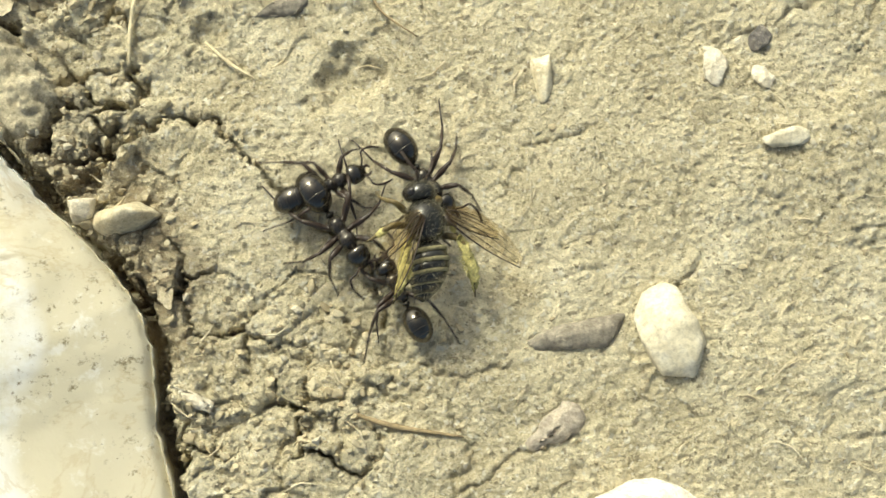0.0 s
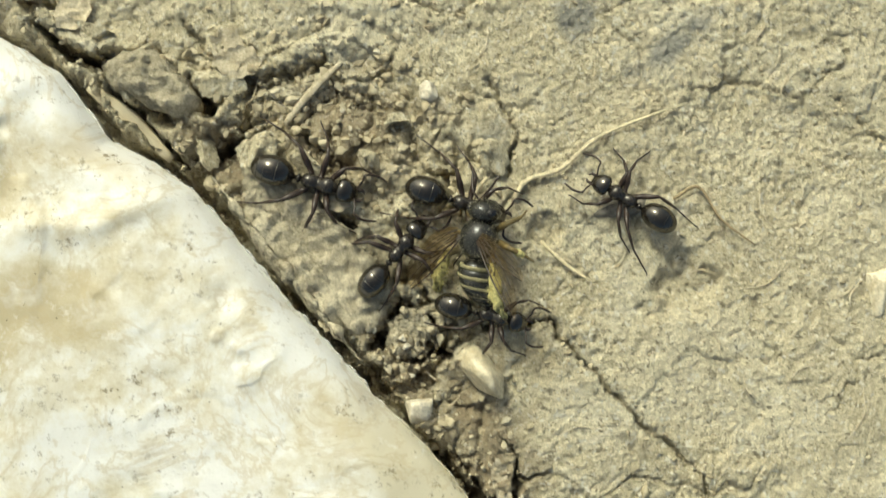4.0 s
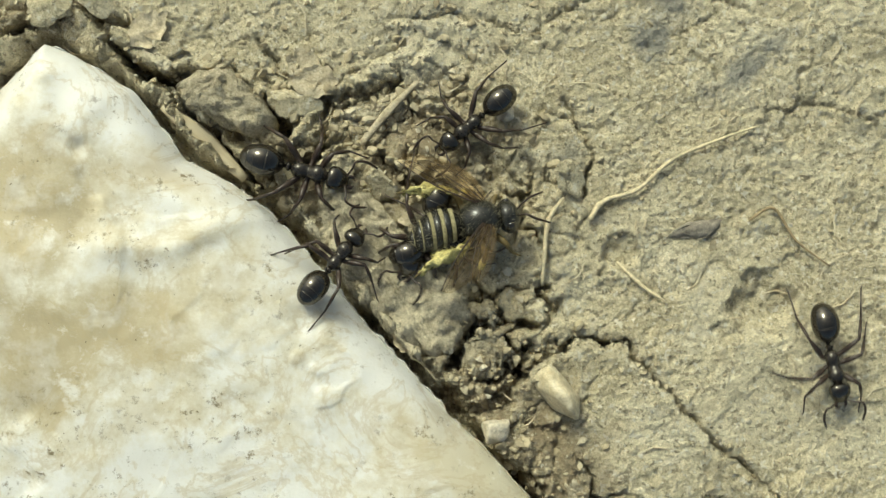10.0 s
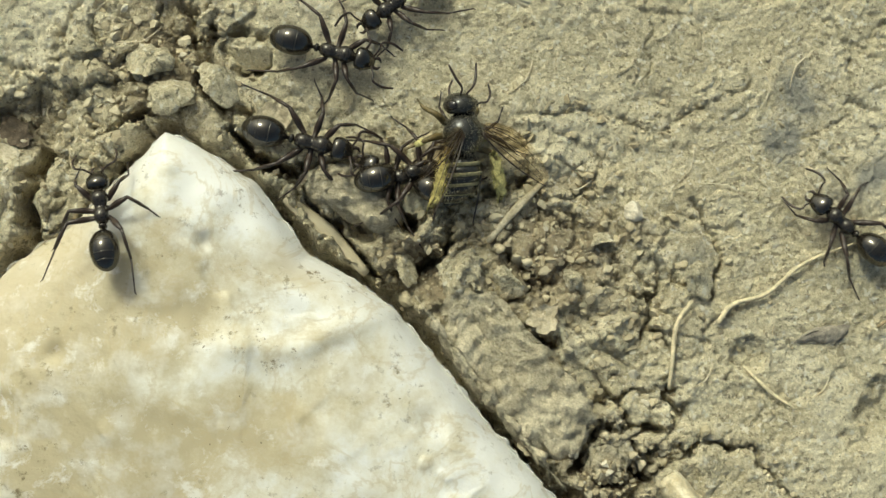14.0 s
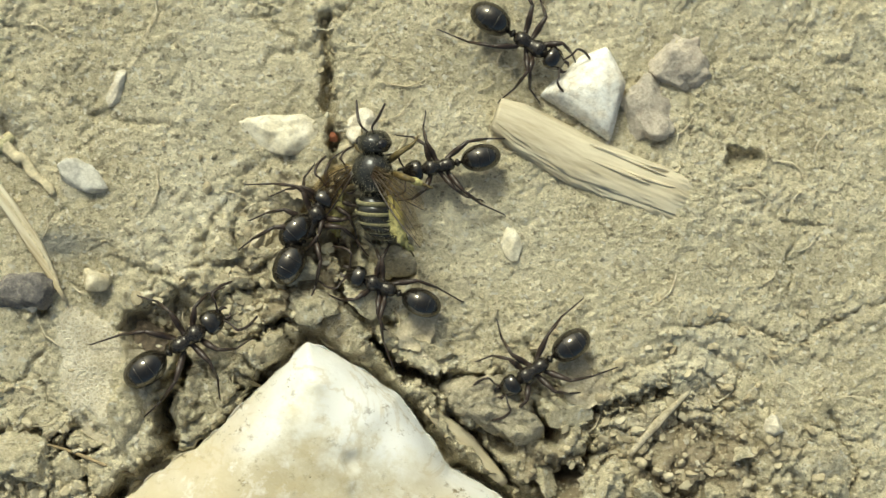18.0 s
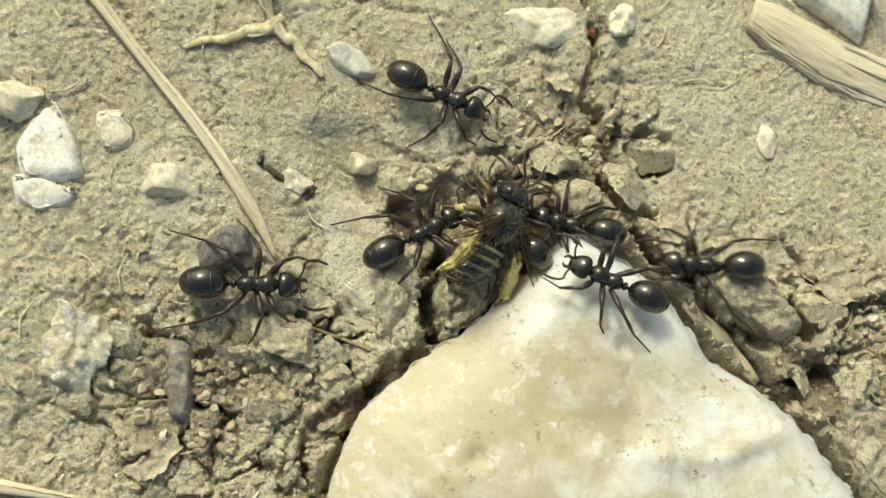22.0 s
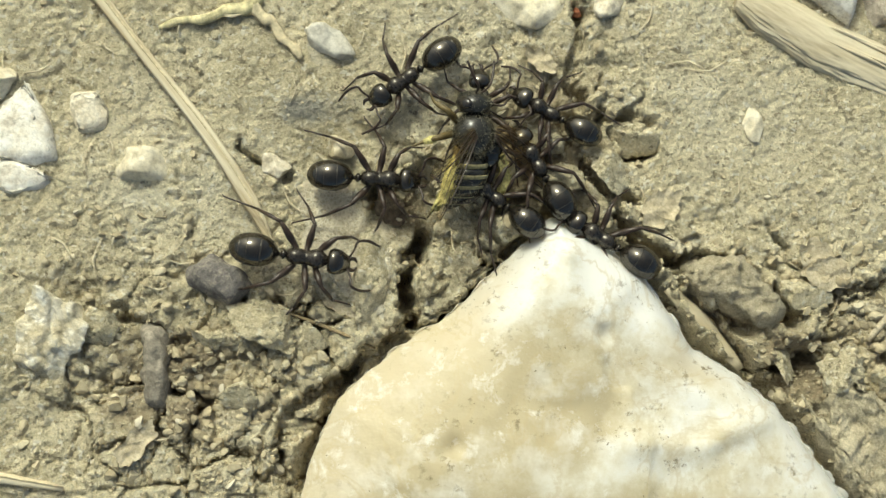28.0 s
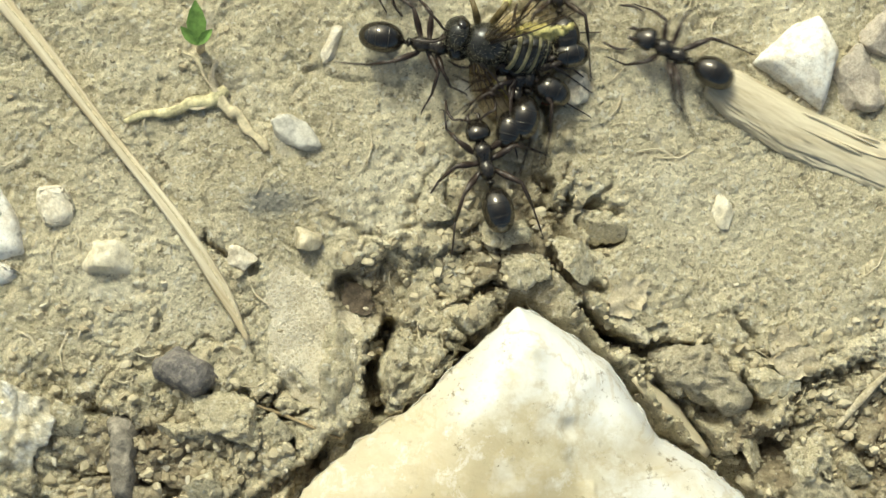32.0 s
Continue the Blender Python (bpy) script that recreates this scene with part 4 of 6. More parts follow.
hull_thing("bark_piece", -70.7, 13.3, [(-0.8, 2.1), (0.4, 2.3), (0.9, 1.2), (0.7, -2.2), (-0.3, -2.3), (-0.7, -0.5)], [(-0.4, 1.6, 1.4), (0.5, 1.0, 1.5), (0.4, -1.8, 1.3), (-0.3, -1.7, 1.2)], 0.4, BARK, 30, "grey bark piece among crumbs", "bark", 4, rough=0.12)
stone_thing("grit", -60.7, 18.9, (0.3, 0.3, 0.2), DUSTY, 31, "tiny white grit on clay", "grit", 0)
hull_thing("dark_flake", -14.0, 13.0, [(-1.7, -0.5), (-0.8, 0.4), (1.6, 0.6), (1.2, -0.3), (0.4, -0.6)], [(-0.6, 0, 0.35), (0.8, 0.2, 0.4)], 0.2, BARK, 33, "thin dark purplish-grey flake lying on clay", "flake", 2, rough=0.03)
stone_thing("pebble", -62.3, 25.1, (0.85, 0.75, 0.6), TAN, 34, "small tan pebble on clay", "pebble", 0, group=P)
stone_thing("pebble", -65.4, 23.9, (0.9, 0.6, 0.4), QUARTZ, 35, "small pale pebble on clay", "pebble", -20, group=P)
stone_thing("pebble", -25.0, 19.4, (0.5, 0.5, 0.4), QUARTZ, 36, "small pale round pebble on clay", "pebble", 0, group=P)
stone_thing("pebble", 0.4, 8.8, (0.7, 1.5, 0.4), TAN, 37, "dull pinkish tan chip in clay", "pebble", 0, group=P, sink=0.6)
stone_thing("pebble", -61.7, 35.3, (0.45, 1.1, 0.35), QUARTZ, 38, "thin pale chip on clay", "pebble", -15, group=P, sink=0.85)

C = "clay clods"
for k, (x, y, sx, sy, sz, mat, rz, words) in enumerate([
    (-34.9, 15.6, 1.7, 1.3, 1.0, CLAY, 10, "tan clay clod with flat top"),
    (-26.5, 5.9, 1.0, 1.0, 1.1, GREY_CLOD, 0, "grey clay clod by the white stone"),
    (-59.9, 18.3, 1.6, 2.6, 0.8, CLAY, 0, "flat clay plate beside a crack"),
    (-47.2, 27.5, 1.7, 1.3, 1.2, CLAY, -10, "tan clay clod beside the crack"),
    (-48.0, 25.4, 1.2, 1.4, 1.0, CLAY, 25, "crumbling clay clod beside the crack"),
    (-50.8, 24.6, 1.3, 0.9, 0.9, CLAY, 25, "small clay clod at the stone tip"),
    (-43.9, 22.4, 1.8, 0.7, 0.6, CLAY, -20, "thin clay clod at the crack edge"),
    (-36.5, 19.6, 1.6, 1.4, 0.9, CLAY, 0, "clay clod beside a crack"),
    (-52.0, 26.4, 1.4, 1.2, 1.1, CLAY, 0, "round clay clod among crumbs"),
    (-55.0, 27.0, 1.2, 1.0, 0.9, CLAY, 15, "round clay clod among crumbs"),
    (-49.0, 29.0, 0.8, 0.8, 0.7, CLAY, 0, "small clay clod in the crack"),
    (-65.0, 15.6, 2.4, 1.3, 0.8, CLAY, -10, "low grey clay clod by the charcoal"),
    (-62.8, 14.9, 1.3, 1.3, 1.0, CLAY, 35, "clay clod beside the white stone"),
    (-68.0, 15.0, 1.4, 1.0, 0.8, CLAY, 0, "grey clay clod among crumbs"),
    (-66.5, 12.4, 1.0, 0.9, 0.9, CLAY, 0, "grey clay clod among crumbs"),
    (-73.5, 15.0, 1.3, 1.0, 0.8, CLAY, 20, "clay clod among crumbs"),
    (-37.8, 15.9, 1.3, 0.9, 0.8, CLAY, -40, "clay clod in the gap by the stone"),
    (-31.5, 15.0, 1.0, 0.8, 0.8, CLAY, 0, "clay clod in the crumbly ring"),
    (-28.2, 15.6, 0.9, 0.9, 0.7, CLAY, 0, "clay clod in the crumbly ring"),
    (-26.8, 17.8, 0.9, 0.7, 0.7, CLAY, 30, "clay clod in the crumbly ring"),
    (-21.3, 16.2, 1.0, 1.4, 0.7, CLAY, 10, "clay clod with a root growing from it"),
]):
    stone_thing("clay_clod", x, y, (sx, sy, sz), mat, 100 + k, words, "clod", rz, sink=0.5, group=C, cuts=11, depth=0.62, rough=0.19, sub=5)


def clay_block(outline, high, mat, seed, words):
    """A broken block of clay with a flat, slightly tilted top; its outline is in plan."""
    cx, cy = (sum(p[k] for p in outline) / len(outline) for k in (0, 1))
    rnd = random.Random(seed)
    foot = [(x - cx, y - cy) for x, y in outline]
    tx, ty = rnd.uniform(-0.07, 0.07), rnd.uniform(-0.07, 0.07)
    tops = [(x * q, y * q, high + tx * x + ty * y + rnd.uniform(-0.12, 0.12)) for x, y in foot for q in (rnd.uniform(0.74, 0.92),)]
    hull_thing("clay_clod", cx, cy, foot, tops, 1.6, mat, seed, words, "clod", rough=0.24, group=C)


for k, (outline, high, mat, words) in enumerate([
    ([(-43.4, 20.5), (-42.1, 21.3), (-40.3, 21.1), (-38.5, 19.6), (-37.9, 18.3), (-39.0, 17.7), (-41.2, 18.5), (-42.9, 19.2)], 1.2, GREY_CLOD, "large rounded grey clay clod with dark crevices round it"),
    ([(-35.4, 15.7), (-34.0, 15.7), (-32.0, 13.8), (-30.8, 12.3), (-28.7, 11.0), (-26.9, 8.1), (-27.1, 6.3), (-28.3, 5.3), (-30.7, 6.1), (-33.0, 8.8), (-35.2, 11.5)], 0.55, GREY_CLOD, "grey clay block along the white stone"),
    ([(-56.4, 21.1), (-55.5, 22.5), (-53.5, 22.5), (-53.1, 21.3), (-53.7, 20.0), (-55.1, 20.3)], 0.6, CLAY, "tan clay block above the stone tip"),
    ([(-57.7, 19.0), (-56.7, 20.6), (-53.9, 19.6), (-54.9, 18.2), (-57.3, 16.3)], 0.5, CLAY, "tan clay block beside the stone tip"),
    ([(-26.7, 6.5), (-25.2, 7.1), (-24.9, 5.4), (-25.9, 4.3), (-26.9, 4.9)], 0.5, GREY_CLOD, "thick clay plate below a crack"),
]):
    clay_block(outline, high, mat, 160 + k, words)


# ---- roots, straw, wood ----
def on_ground(pts, lift=0.15, steps=6):
    line = smooth_line([(x, y, 0) for x, y in pts], steps)
    n = len(line)
    px, py = np.array([p.x for p in line]), np.array([p.y for p in line])
    zs = sum(ground_height(px + a, py + b) for a, b in ((0, 0), (0.5, 0.3), (-0.5, -0.3))) / 3
    zs = np.convolve(np.r_[[zs[0]] * 3, zs, [zs[-1]] * 3], np.ones(7) / 7, "valid")
    return [Vector((p.x, p.y, z + lift)) for p, z in zip(line, zs)]


def strand(name, pts, radii, mat, label, category, lift=0.15, flat=1.0, n=8, rib=False):
    line = on_ground(pts, lift)
    mid = line[len(line) // 2].copy()
    way = line[-1] - line[0]
    turn = math.degrees(math.atan2(way.y, way.x))
    back = Matrix.Rotation(-radians(turn), 3, "Z")
    v, f = tube([back @ (p - mid) for p in line], radii, n, flat)
    ob = new(name, mesh(name, v, f, True, mat))
    ob.matrix_basis = pose(*(mid * MM), 0, 0, turn)
    if rib:
        side = [back @ (p - mid) + Vector((0, 0.1, 0.8 * flat * radii[0])) for p in line]
        part("midrib", mesh("midrib", *tube(side, [0.05, 0.07, 0.05, 0.06, 0.03], 6), True, ROOT), ob)
    return tagged(ob, label, category)


STRAW_BLADE = strand("straw", [(-80.8, 36.6), (-76.8, 32.6), (-73.1, 28.5), (-69.2, 24.3), (-66.7, 21), (-65, 18.2)], [0.4, 0.42, 0.3, 0.36, 0.42, 0.08], STRAW, "long dry pale straw blade lying on clay", "straw", 0.45, 0.4, rib=True)
strand("straw", [(-84, 8.1), (-79.5, 7.6), (-74.6, 7.0)], [0.35, 0.4, 0.15], STRAW, "dry straw blade on clay", "straw", 0.3, 0.5, rib=True)
strand("dried_stem", [(-71.9, 30.4), (-70.8, 30.9), (-69.6, 31.1), (-68.6, 31.7), (-67.6, 31.9), (-66.9, 32.6)], [0.1, 0.22, 0.18, 0.28, 0.24, 0.34, 0.34, 0.46, 0.25], GREENISH, "frayed yellowish dried plant stem on clay", "stem", 0.22, 0.7)
strand("dried_stem", [(-67.3, 32.1), (-66.7, 31.5), (-66.2, 31.3), (-65.7, 30.6), (-65.0, 30.1), (-64.6, 29.6)], [0.42, 0.26, 0.36, 0.22, 0.3, 0.17, 0.26, 0.14], ROOT, "curled pale dried stem on clay", "stem", 0.22, 0.6)
strand("dried_stem", [(-67.2, 32.3), (-68.0, 33.0), (-68.5, 33.9), (-69.2, 34.2)], [0.12, 0.08, 0.1, 0.05], ROOT, "thin pale dried stem on clay", "stem", 0.35, 0.7)
strand("dried_stem", [(-67.4, 32.2), (-67.7, 33.1), (-67.5, 34.0)], [0.15, 0.22, 0.12, 0.16], SCRAP, "dull brown dried stem beside a seedling", "stem", 0.35, 0.5)
strand("dried_stem", [(-69.3, 31.6), (-68.4, 31.4), (-67.5, 31.7)], [0.04, 0.1, 0.06], STRAW, "thin frayed plant scrap on clay", "stem", 0.3, 0.5)
strand("root", [(-20.1, 13.3), (-19.3, 14.4), (-17.4, 15.1), (-15.5, 16.8), (-12.6, 18.1), (-10.4, 18.9)], [0.15, 0.13, 0.12, 0.1, 0.08, 0.04], ROOT, "thin pale root winding over clay", "root", 0.35)
strand("root", [(-22.7, 9.6), (-22.6, 11.7), (-22.4, 13.3), (-21.6, 14.5)], [0.1, 0.13, 0.13, 0.1], ROOT, "thin pale root hanging on a clod", "root", 0.5)
strand("root", [(-18.5, 11), (-17.1, 9.7), (-15.7, 8.8)], [0.08, 0.12, 0.06], ROOT, "short pale root on clay", "root", 0.3)
strand("root", [(-11.1, 13.5), (-9.7, 14.2), (-8.4, 12.4), (-6.5, 11)], [0.09, 0.09, 0.07, 0.04], HAIR_ROOT, "fine brown looping root on clay", "root", 0.35)
strand("twig", [(-33, 17.3), (-31.6, 19.1), (-29.9, 20.9)], [0.16, 0.2, 0.24, 0.18, 0.1], SCRAP, "short dull brown twig on crumbs", "twig", 0.25, 0.6)
strand("wood_strip", [(-44.2, 19.3), (-41.9, 17.4), (-39.6, 15.3)], [0.3, 0.6, 0.25], WOOD, "flat tan wood strip in the gap by the stone", "wood", 0.7, 0.4)
strand("straw", [(-10.4, -9.8), (-7.9, -10.6), (-4.2, -11.2)], [0.1, 0.16, 0.06], HAIR_ROOT, "thin straw on clay", "straw", 0.2)
strand("root", [(-64.6, 16.6), (-62.2, 15.9), (-59.6, 15)], [0.06, 0.1, 0.05], HAIR_ROOT, "fine dark root by the stone", "root", 0.4)


def wood_splinter():
    """A weathered splinter: a grooved body bedded in clay, its end frayed into fibres."""
    base = tagged(new("wood_splinter"), "pale weathered wood splinter with split fibres on clay", "wood")
    base.matrix_basis = pose(-35.7 * MM, 32.9 * MM, (ground_z(-35.7, 32.9) - 0.1) * MM, 0, 1.5, -17)
    n, m = 110, 60
    x, t = np.meshgrid(np.linspace(-6.2, 5.9, m), np.linspace(0, 2 * math.pi, n, endpoint=False), indexing="ij")
    half = np.interp(x, [-6.2, -4.8, -2, 2, 5.2, 5.7, 5.9], [0.9, 1.3, 1.45, 1.4, 1.4, 1.1, 0.5])
    tw = t + 0.12 * perlin(x / 2.2, t * 2, 130)
    groove = 0.07 * perlin(tw * 4, x / 4, 131) + 0.05 * perlin(tw * 13, x / 2, 132) + 0.05 * perlin(tw * 26, x / 0.8, 133)
    groove = groove - 0.08 * np.exp(-((perlin(tw * 5 + 3, x / 5, 136) / 0.045) ** 2)) - 0.06 * np.exp(-((perlin(tw * 9, x / 3, 137) / 0.05) ** 2))
    split = np.exp(-((np.sin(t * 2.5 + 0.05 * x) / 0.16) ** 2)) * np.clip((x + 3) / 6, 0, 1)
    r = half * (1 + 0.8 * groove - 0.1 * split)
    ragged = np.clip((x - 4.0) / 1.8, 0, 1) * (0.5 * perlin(t * 6, 0 * t, 134) + 0.6 * perlin(t * 17, 0 * t, 135) - 0.35 * np.sin(t))
    v = np.stack([x + 0.9 * ragged, r * np.cos(t) - 0.15 * (x + 1) * (x < -1), 0.36 * r * np.sin(t) * np.interp(x, [-6.2, 4.6, 5.9], [1.1, 1.1, 0.5])], -1).reshape(-1, 3)
    f = [tuple(q) for q in grid_faces(m, n, True)] + [tuple(range((m - 1) * n, m * n)), tuple(range(n - 1, -1, -1))]
    part("core", mesh("core", v, f, True, WOOD), base)
    rnd = random.Random(5)
    for k in range(4):
        y = rnd.uniform(-1.2, 1.2)
        z = 0.5 * math.sqrt(max(0.05, 1 - (y / 1.65) ** 2))
        a, b = rnd.uniform(-1, 2.5), 4.0 + rnd.uniform(-1.2, 0.9)
        bend = rnd.uniform(-0.2, 0.2)
        pts = [Vector((a + (b - a) * q / 7, y + bend * (q / 7) ** 3, z + 0.06 + 0.06 * math.sin(q + k) - 0.1 * (q > 6))) for q in range(8)]
        w = rnd.uniform(0.05, 0.1)
        v, f = tube(pts, [0.02, w, w * 1.2, w, w * 0.5], 6, 1.3)
        part("fibre", mesh("fibre", v, f, True, WOOD), base)


wood_splinter()


def sprout():
    base = tagged(new("sprout"), "small green seedling with two leaves", "plant")
    base.location = Vector((-68.4, 34.4, ground_z(-68.4, 34.4))) * MM
    v, f = tube([Vector((0, 0, -0.3)), Vector((0.1, 0.3, 1)), Vector((0.1, 0.5, 2))], [0.25, 0.2, 0.2], 8)
    part("stem", mesh("stem", v, f, True, ROOT), base)
    for k, (a, s) in enumerate(((97, 0.8), (140, 0.45), (50, 0.4))):
        rows = [(0, 0.12), (0.6, 0.5), (1.3, 0.62), (2.0, 0.4), (2.6, 0.05)]
        v = [(x * s, w * q * s, 2 + 0.35 * x * s + 0.25 * abs(q) * w) for x, w in rows for q in (-1, -0.5, 0, 0.5, 1)]
        v += [(x, y, z - 0.06) for x, y, z in v]
        f = [tuple(q) for q in grid_faces(5, 5, False)]
        f += [tuple(i + 25 for i in q[::-1]) for q in f]
        part("leaf", mesh("leaf", turned(v, 0, 0, a), f, True, GREEN), base)


sprout()


# ---- dry scraps of leaf and skin ----
def leaf_scrap(x, y, rx, ry, turn, seed, words, mat=SCRAP, lift=0.0):
    """A thin crumpled scrap with a torn edge."""
    q, t = np.meshgrid(np.linspace(0.02, 1, 8), np.linspace(0, 2 * math.pi, 40, endpoint=False), indexing="ij")
    edge = 1 + 0.5 * perlin(2.2 * np.cos(t) + seed, 2.2 * np.sin(t), seed) + 0.2 * perlin(6 * np.cos(t), 6 * np.sin(t) + seed, seed + 1)
    px, py = rx * q * edge * np.cos(t), ry * q * edge * np.sin(t)
    z = 0.28 + 0.3 * perlin(px / 0.8 + seed, py / 0.8, seed + 2) + 0.12 * perlin(px / 0.3, py / 0.3 + seed, seed + 3) + 0.12 * q**4
    top = np.stack([px, py, z], -1).reshape(-1, 3)
    f = [tuple(k) for k in grid_faces(8, 40, True)]
    f += [tuple(i + 320 for i in k[::-1]) for k in f]
    ob = new("leaf_scrap", mesh("leaf_scrap", np.concatenate([top, top - (0, 0, 0.05)]), f, True, mat))
    ob.matrix_basis = pose(x * MM, y * MM, (ground_z(x, y) + lift) * MM, 0, 0, turn)
    tagged(ob, words, "scrap")


for k, (x, y, rx, ry, turn, words) in enumerate([
    (-29.9, 13.2, 0.8, 0.8, 0, "crumpled pale leaf scrap on clay"),
    (-30.0, 6.7, 1.1, 0.8, 47, "dry brown skin scrap by the stone"),
    (-36.3, 21.3, 1.2, 1, 94, "dry curled leaf scrap on clay"),
    (-45.0, 23.5, 0.9, 1.2, 141, "flat pale leaf scrap on clay"),
    (-35.6, 20.7, 1.2, 0.9, 8, "dry leaf scrap on clay"),
    (-71.3, 9.4, 1.3, 0.6, 55, "grey leaf scrap among crumbs"),
    (-20.5, -2.6, 1.4, 0.5, 102, "thin dry skin scrap on clay"),
    (-52.1, 30.8, 1, 0.5, 149, "dull thin leaf scrap on clay"),
]):
    leaf_scrap(x, y, rx, ry, turn, 210 + 7 * k, words)
# added dark sheet: the hollow's shade is put into its colour
leaf_scrap(-59.3, 22.3, 1.0, 0.7, -40, 303, "dark brown crumpled sheet standing in for the shade of a hollow", DARK_HOLLOW, 0.3)


def leaf_net():
    """Dry leaf tissue with a fine net of pale veins."""
    m = earthy("leaf_net", (0.36, 0.30, 0.20), (0.52, 0.455, 0.32), (0.66, 0.59, 0.44), 420, 2600, 0.9, 0.00012)
    n, l = m.node_tree.nodes, m.node_tree.links
    b = n["Principled BSDF"]
    col = b.inputs["Base Color"].links[0].from_socket
    co = n.new("ShaderNodeTexCoord").outputs["Object"]
    cells = n.new("ShaderNodeTexVoronoi")
    cells.feature = "DISTANCE_TO_EDGE"
    cells.inputs["Scale"].default_value = 4600
    l.new(co, cells.inputs["Vector"])
    worn = noise_node(n, l, co, 380, 4, 0.6)
    net = ramp(n, l, cells.outputs["Distance"], [(0.03, (1, 1, 1)), (0.14, (0, 0, 0))])
    net = mix(n, l, 1.0, net, ramp(n, l, worn, [(0.38, (0.1, 0.1, 0.1)), (0.56, (0.85, 0.85, 0.85))]), "MULTIPLY")
    col = mix(n, l, net, col, (0.74, 0.68, 0.53))
    l.new(col, b.inputs["Base Color"])
    bump(n, l, b, net, 0.7, 0.00006, b.inputs["Normal"].links[0].from_socket)
    return m


LEAF_EDGE = [(-63.9, 24.0), (-62.2, 23.3), (-60.4, 22.1), (-58.9, 20.9), (-58.6, 19.6), (-58.9, 17.2), (-60.1, 16.5), (-62.2, 16.9), (-63.2, 18.6), (-63.7, 21.0)]


def leaf_remnant():
    """A thin veined sheet pressed onto the ground, its edge torn."""
    mx, my = -61.4, 20.2
    q, t = np.meshgrid(np.linspace(0.01, 1, 30), np.linspace(0, 2 * math.pi, 140, endpoint=False), indexing="ij")
    ang = np.array([math.atan2(y - my, x - mx) % (2 * math.pi) for x, y in LEAF_EDGE])
    rad = np.array([math.hypot(x - mx, y - my) for x, y in LEAF_EDGE])
    order = np.argsort(ang)
    a, r = ang[order], rad[order]
    edge = np.interp(t, np.r_[a - 2 * math.pi, a, a + 2 * math.pi], np.r_[r, r, r])
    edge = edge * (1 + 0.1 * perlin(5 * np.cos(t), 5 * np.sin(t), 301) + 0.06 * perlin(15 * np.cos(t), 15 * np.sin(t), 302))
    px, py = q * edge * np.cos(t), q * edge * np.sin(t)
    z = sum(ground_height(mx + px + dx, my + py + dy) for dx, dy in ((0, 0), (0.5, 0), (-0.5, 0), (0, 0.5), (0, -0.5), (0.35, 0.35), (-0.35, -0.35))) / 7
    top = np.stack([px, py, z + 0.16 - 0.14 * q**6 + 0.08 * perlin(px / 1.3, py / 1.3, 303)], -1).reshape(-1, 3)
    f = [tuple(k) for k in grid_faces(30, 140, True)]
    f += [tuple(i + 4200 for i in k[::-1]) for k in f]
    ob = new("leaf_remnant", mesh("leaf_remnant", np.concatenate([top, top - (0, 0, 0.05)]), f, True, leaf_net()))
    ob.location = (mx * MM, my * MM, 0)
    tagged(ob, "thin dry leaf remnant with netted veins pressed on clay", "leaf")


leaf_remnant()


# ---- crumbs ----
def crumbs():
    rnd = np.random.RandomState(4)
    spots = []
    for cx, cy, r in RUBBLE:
        k = int(60 * r * r / 9)
        spots += [(cx + r * 0.62 * rnd.normal(), cy + r * 0.62 * rnd.normal(), 0.1 + 0.42 * rnd.rand() ** 5) for _ in range(int(k * 3.1))]
    spots += [(rnd.uniform(-92, 20), rnd.uniform(-20, 42), 0.08 + 0.22 * rnd.rand() ** 4) for _ in range(7000)]
    spots += [(rnd.uniform(-92, 20), rnd.uniform(-20, 42), 0.05 + 0.09 * rnd.rand()) for _ in range(9000)]
    for pts, w, deep in CRACKS:
        for (ax, ay), (bx, by) in zip(pts, pts[1:]):
            for _ in range(int(9 * math.hypot(bx - ax, by - ay))):
                q = rnd.rand()
                spots.append((ax + q * (bx - ax) + 0.35 * rnd.normal(), ay + q * (by - ay) + 0.35 * rnd.normal(), 0.08 + 0.22 * rnd.rand() ** 2))
    s = np.array(spots)
    out = to_line(s[:, 0], s[:, 1], RIM_LOOP)
    theta = np.arctan2(s[:, 1] - STONE_MID[1], s[:, 0] - STONE_MID[0])
    free = np.hypot(s[:, 0] - STONE_MID[0], s[:, 1] - STONE_MID[1]) > rim_radius(theta)
    s = s[free | (out < 0.2)]
    z = ground_height(s[:, 0], s[:, 1])
    shapes = [(rock((1, 0.85, 0.7), 500 + k, 10, 0.55, 0.06, 2 if k < 4 else 1)) for k in range(10)]
    vs, fs, count = [], [], 0
    for (x, y, r), h in zip(s, z):
        v, f = shapes[rnd.randint(4) if r > 0.24 else 4 + rnd.randint(6)]
        v = turned(v * r, *(rnd.rand(3) * 360)) + (x, y, h - 0.12 * r)
        vs.append(v)
        fs.append(f + count)
        count += len(v)
    ob = new("crumbs", mesh("crumbs", np.concatenate(vs), np.concatenate(fs), False, CRUMB))
    tagged(ob, "loose tan clay crumbs and grit on the ground", "crumbs", kind="stuff")


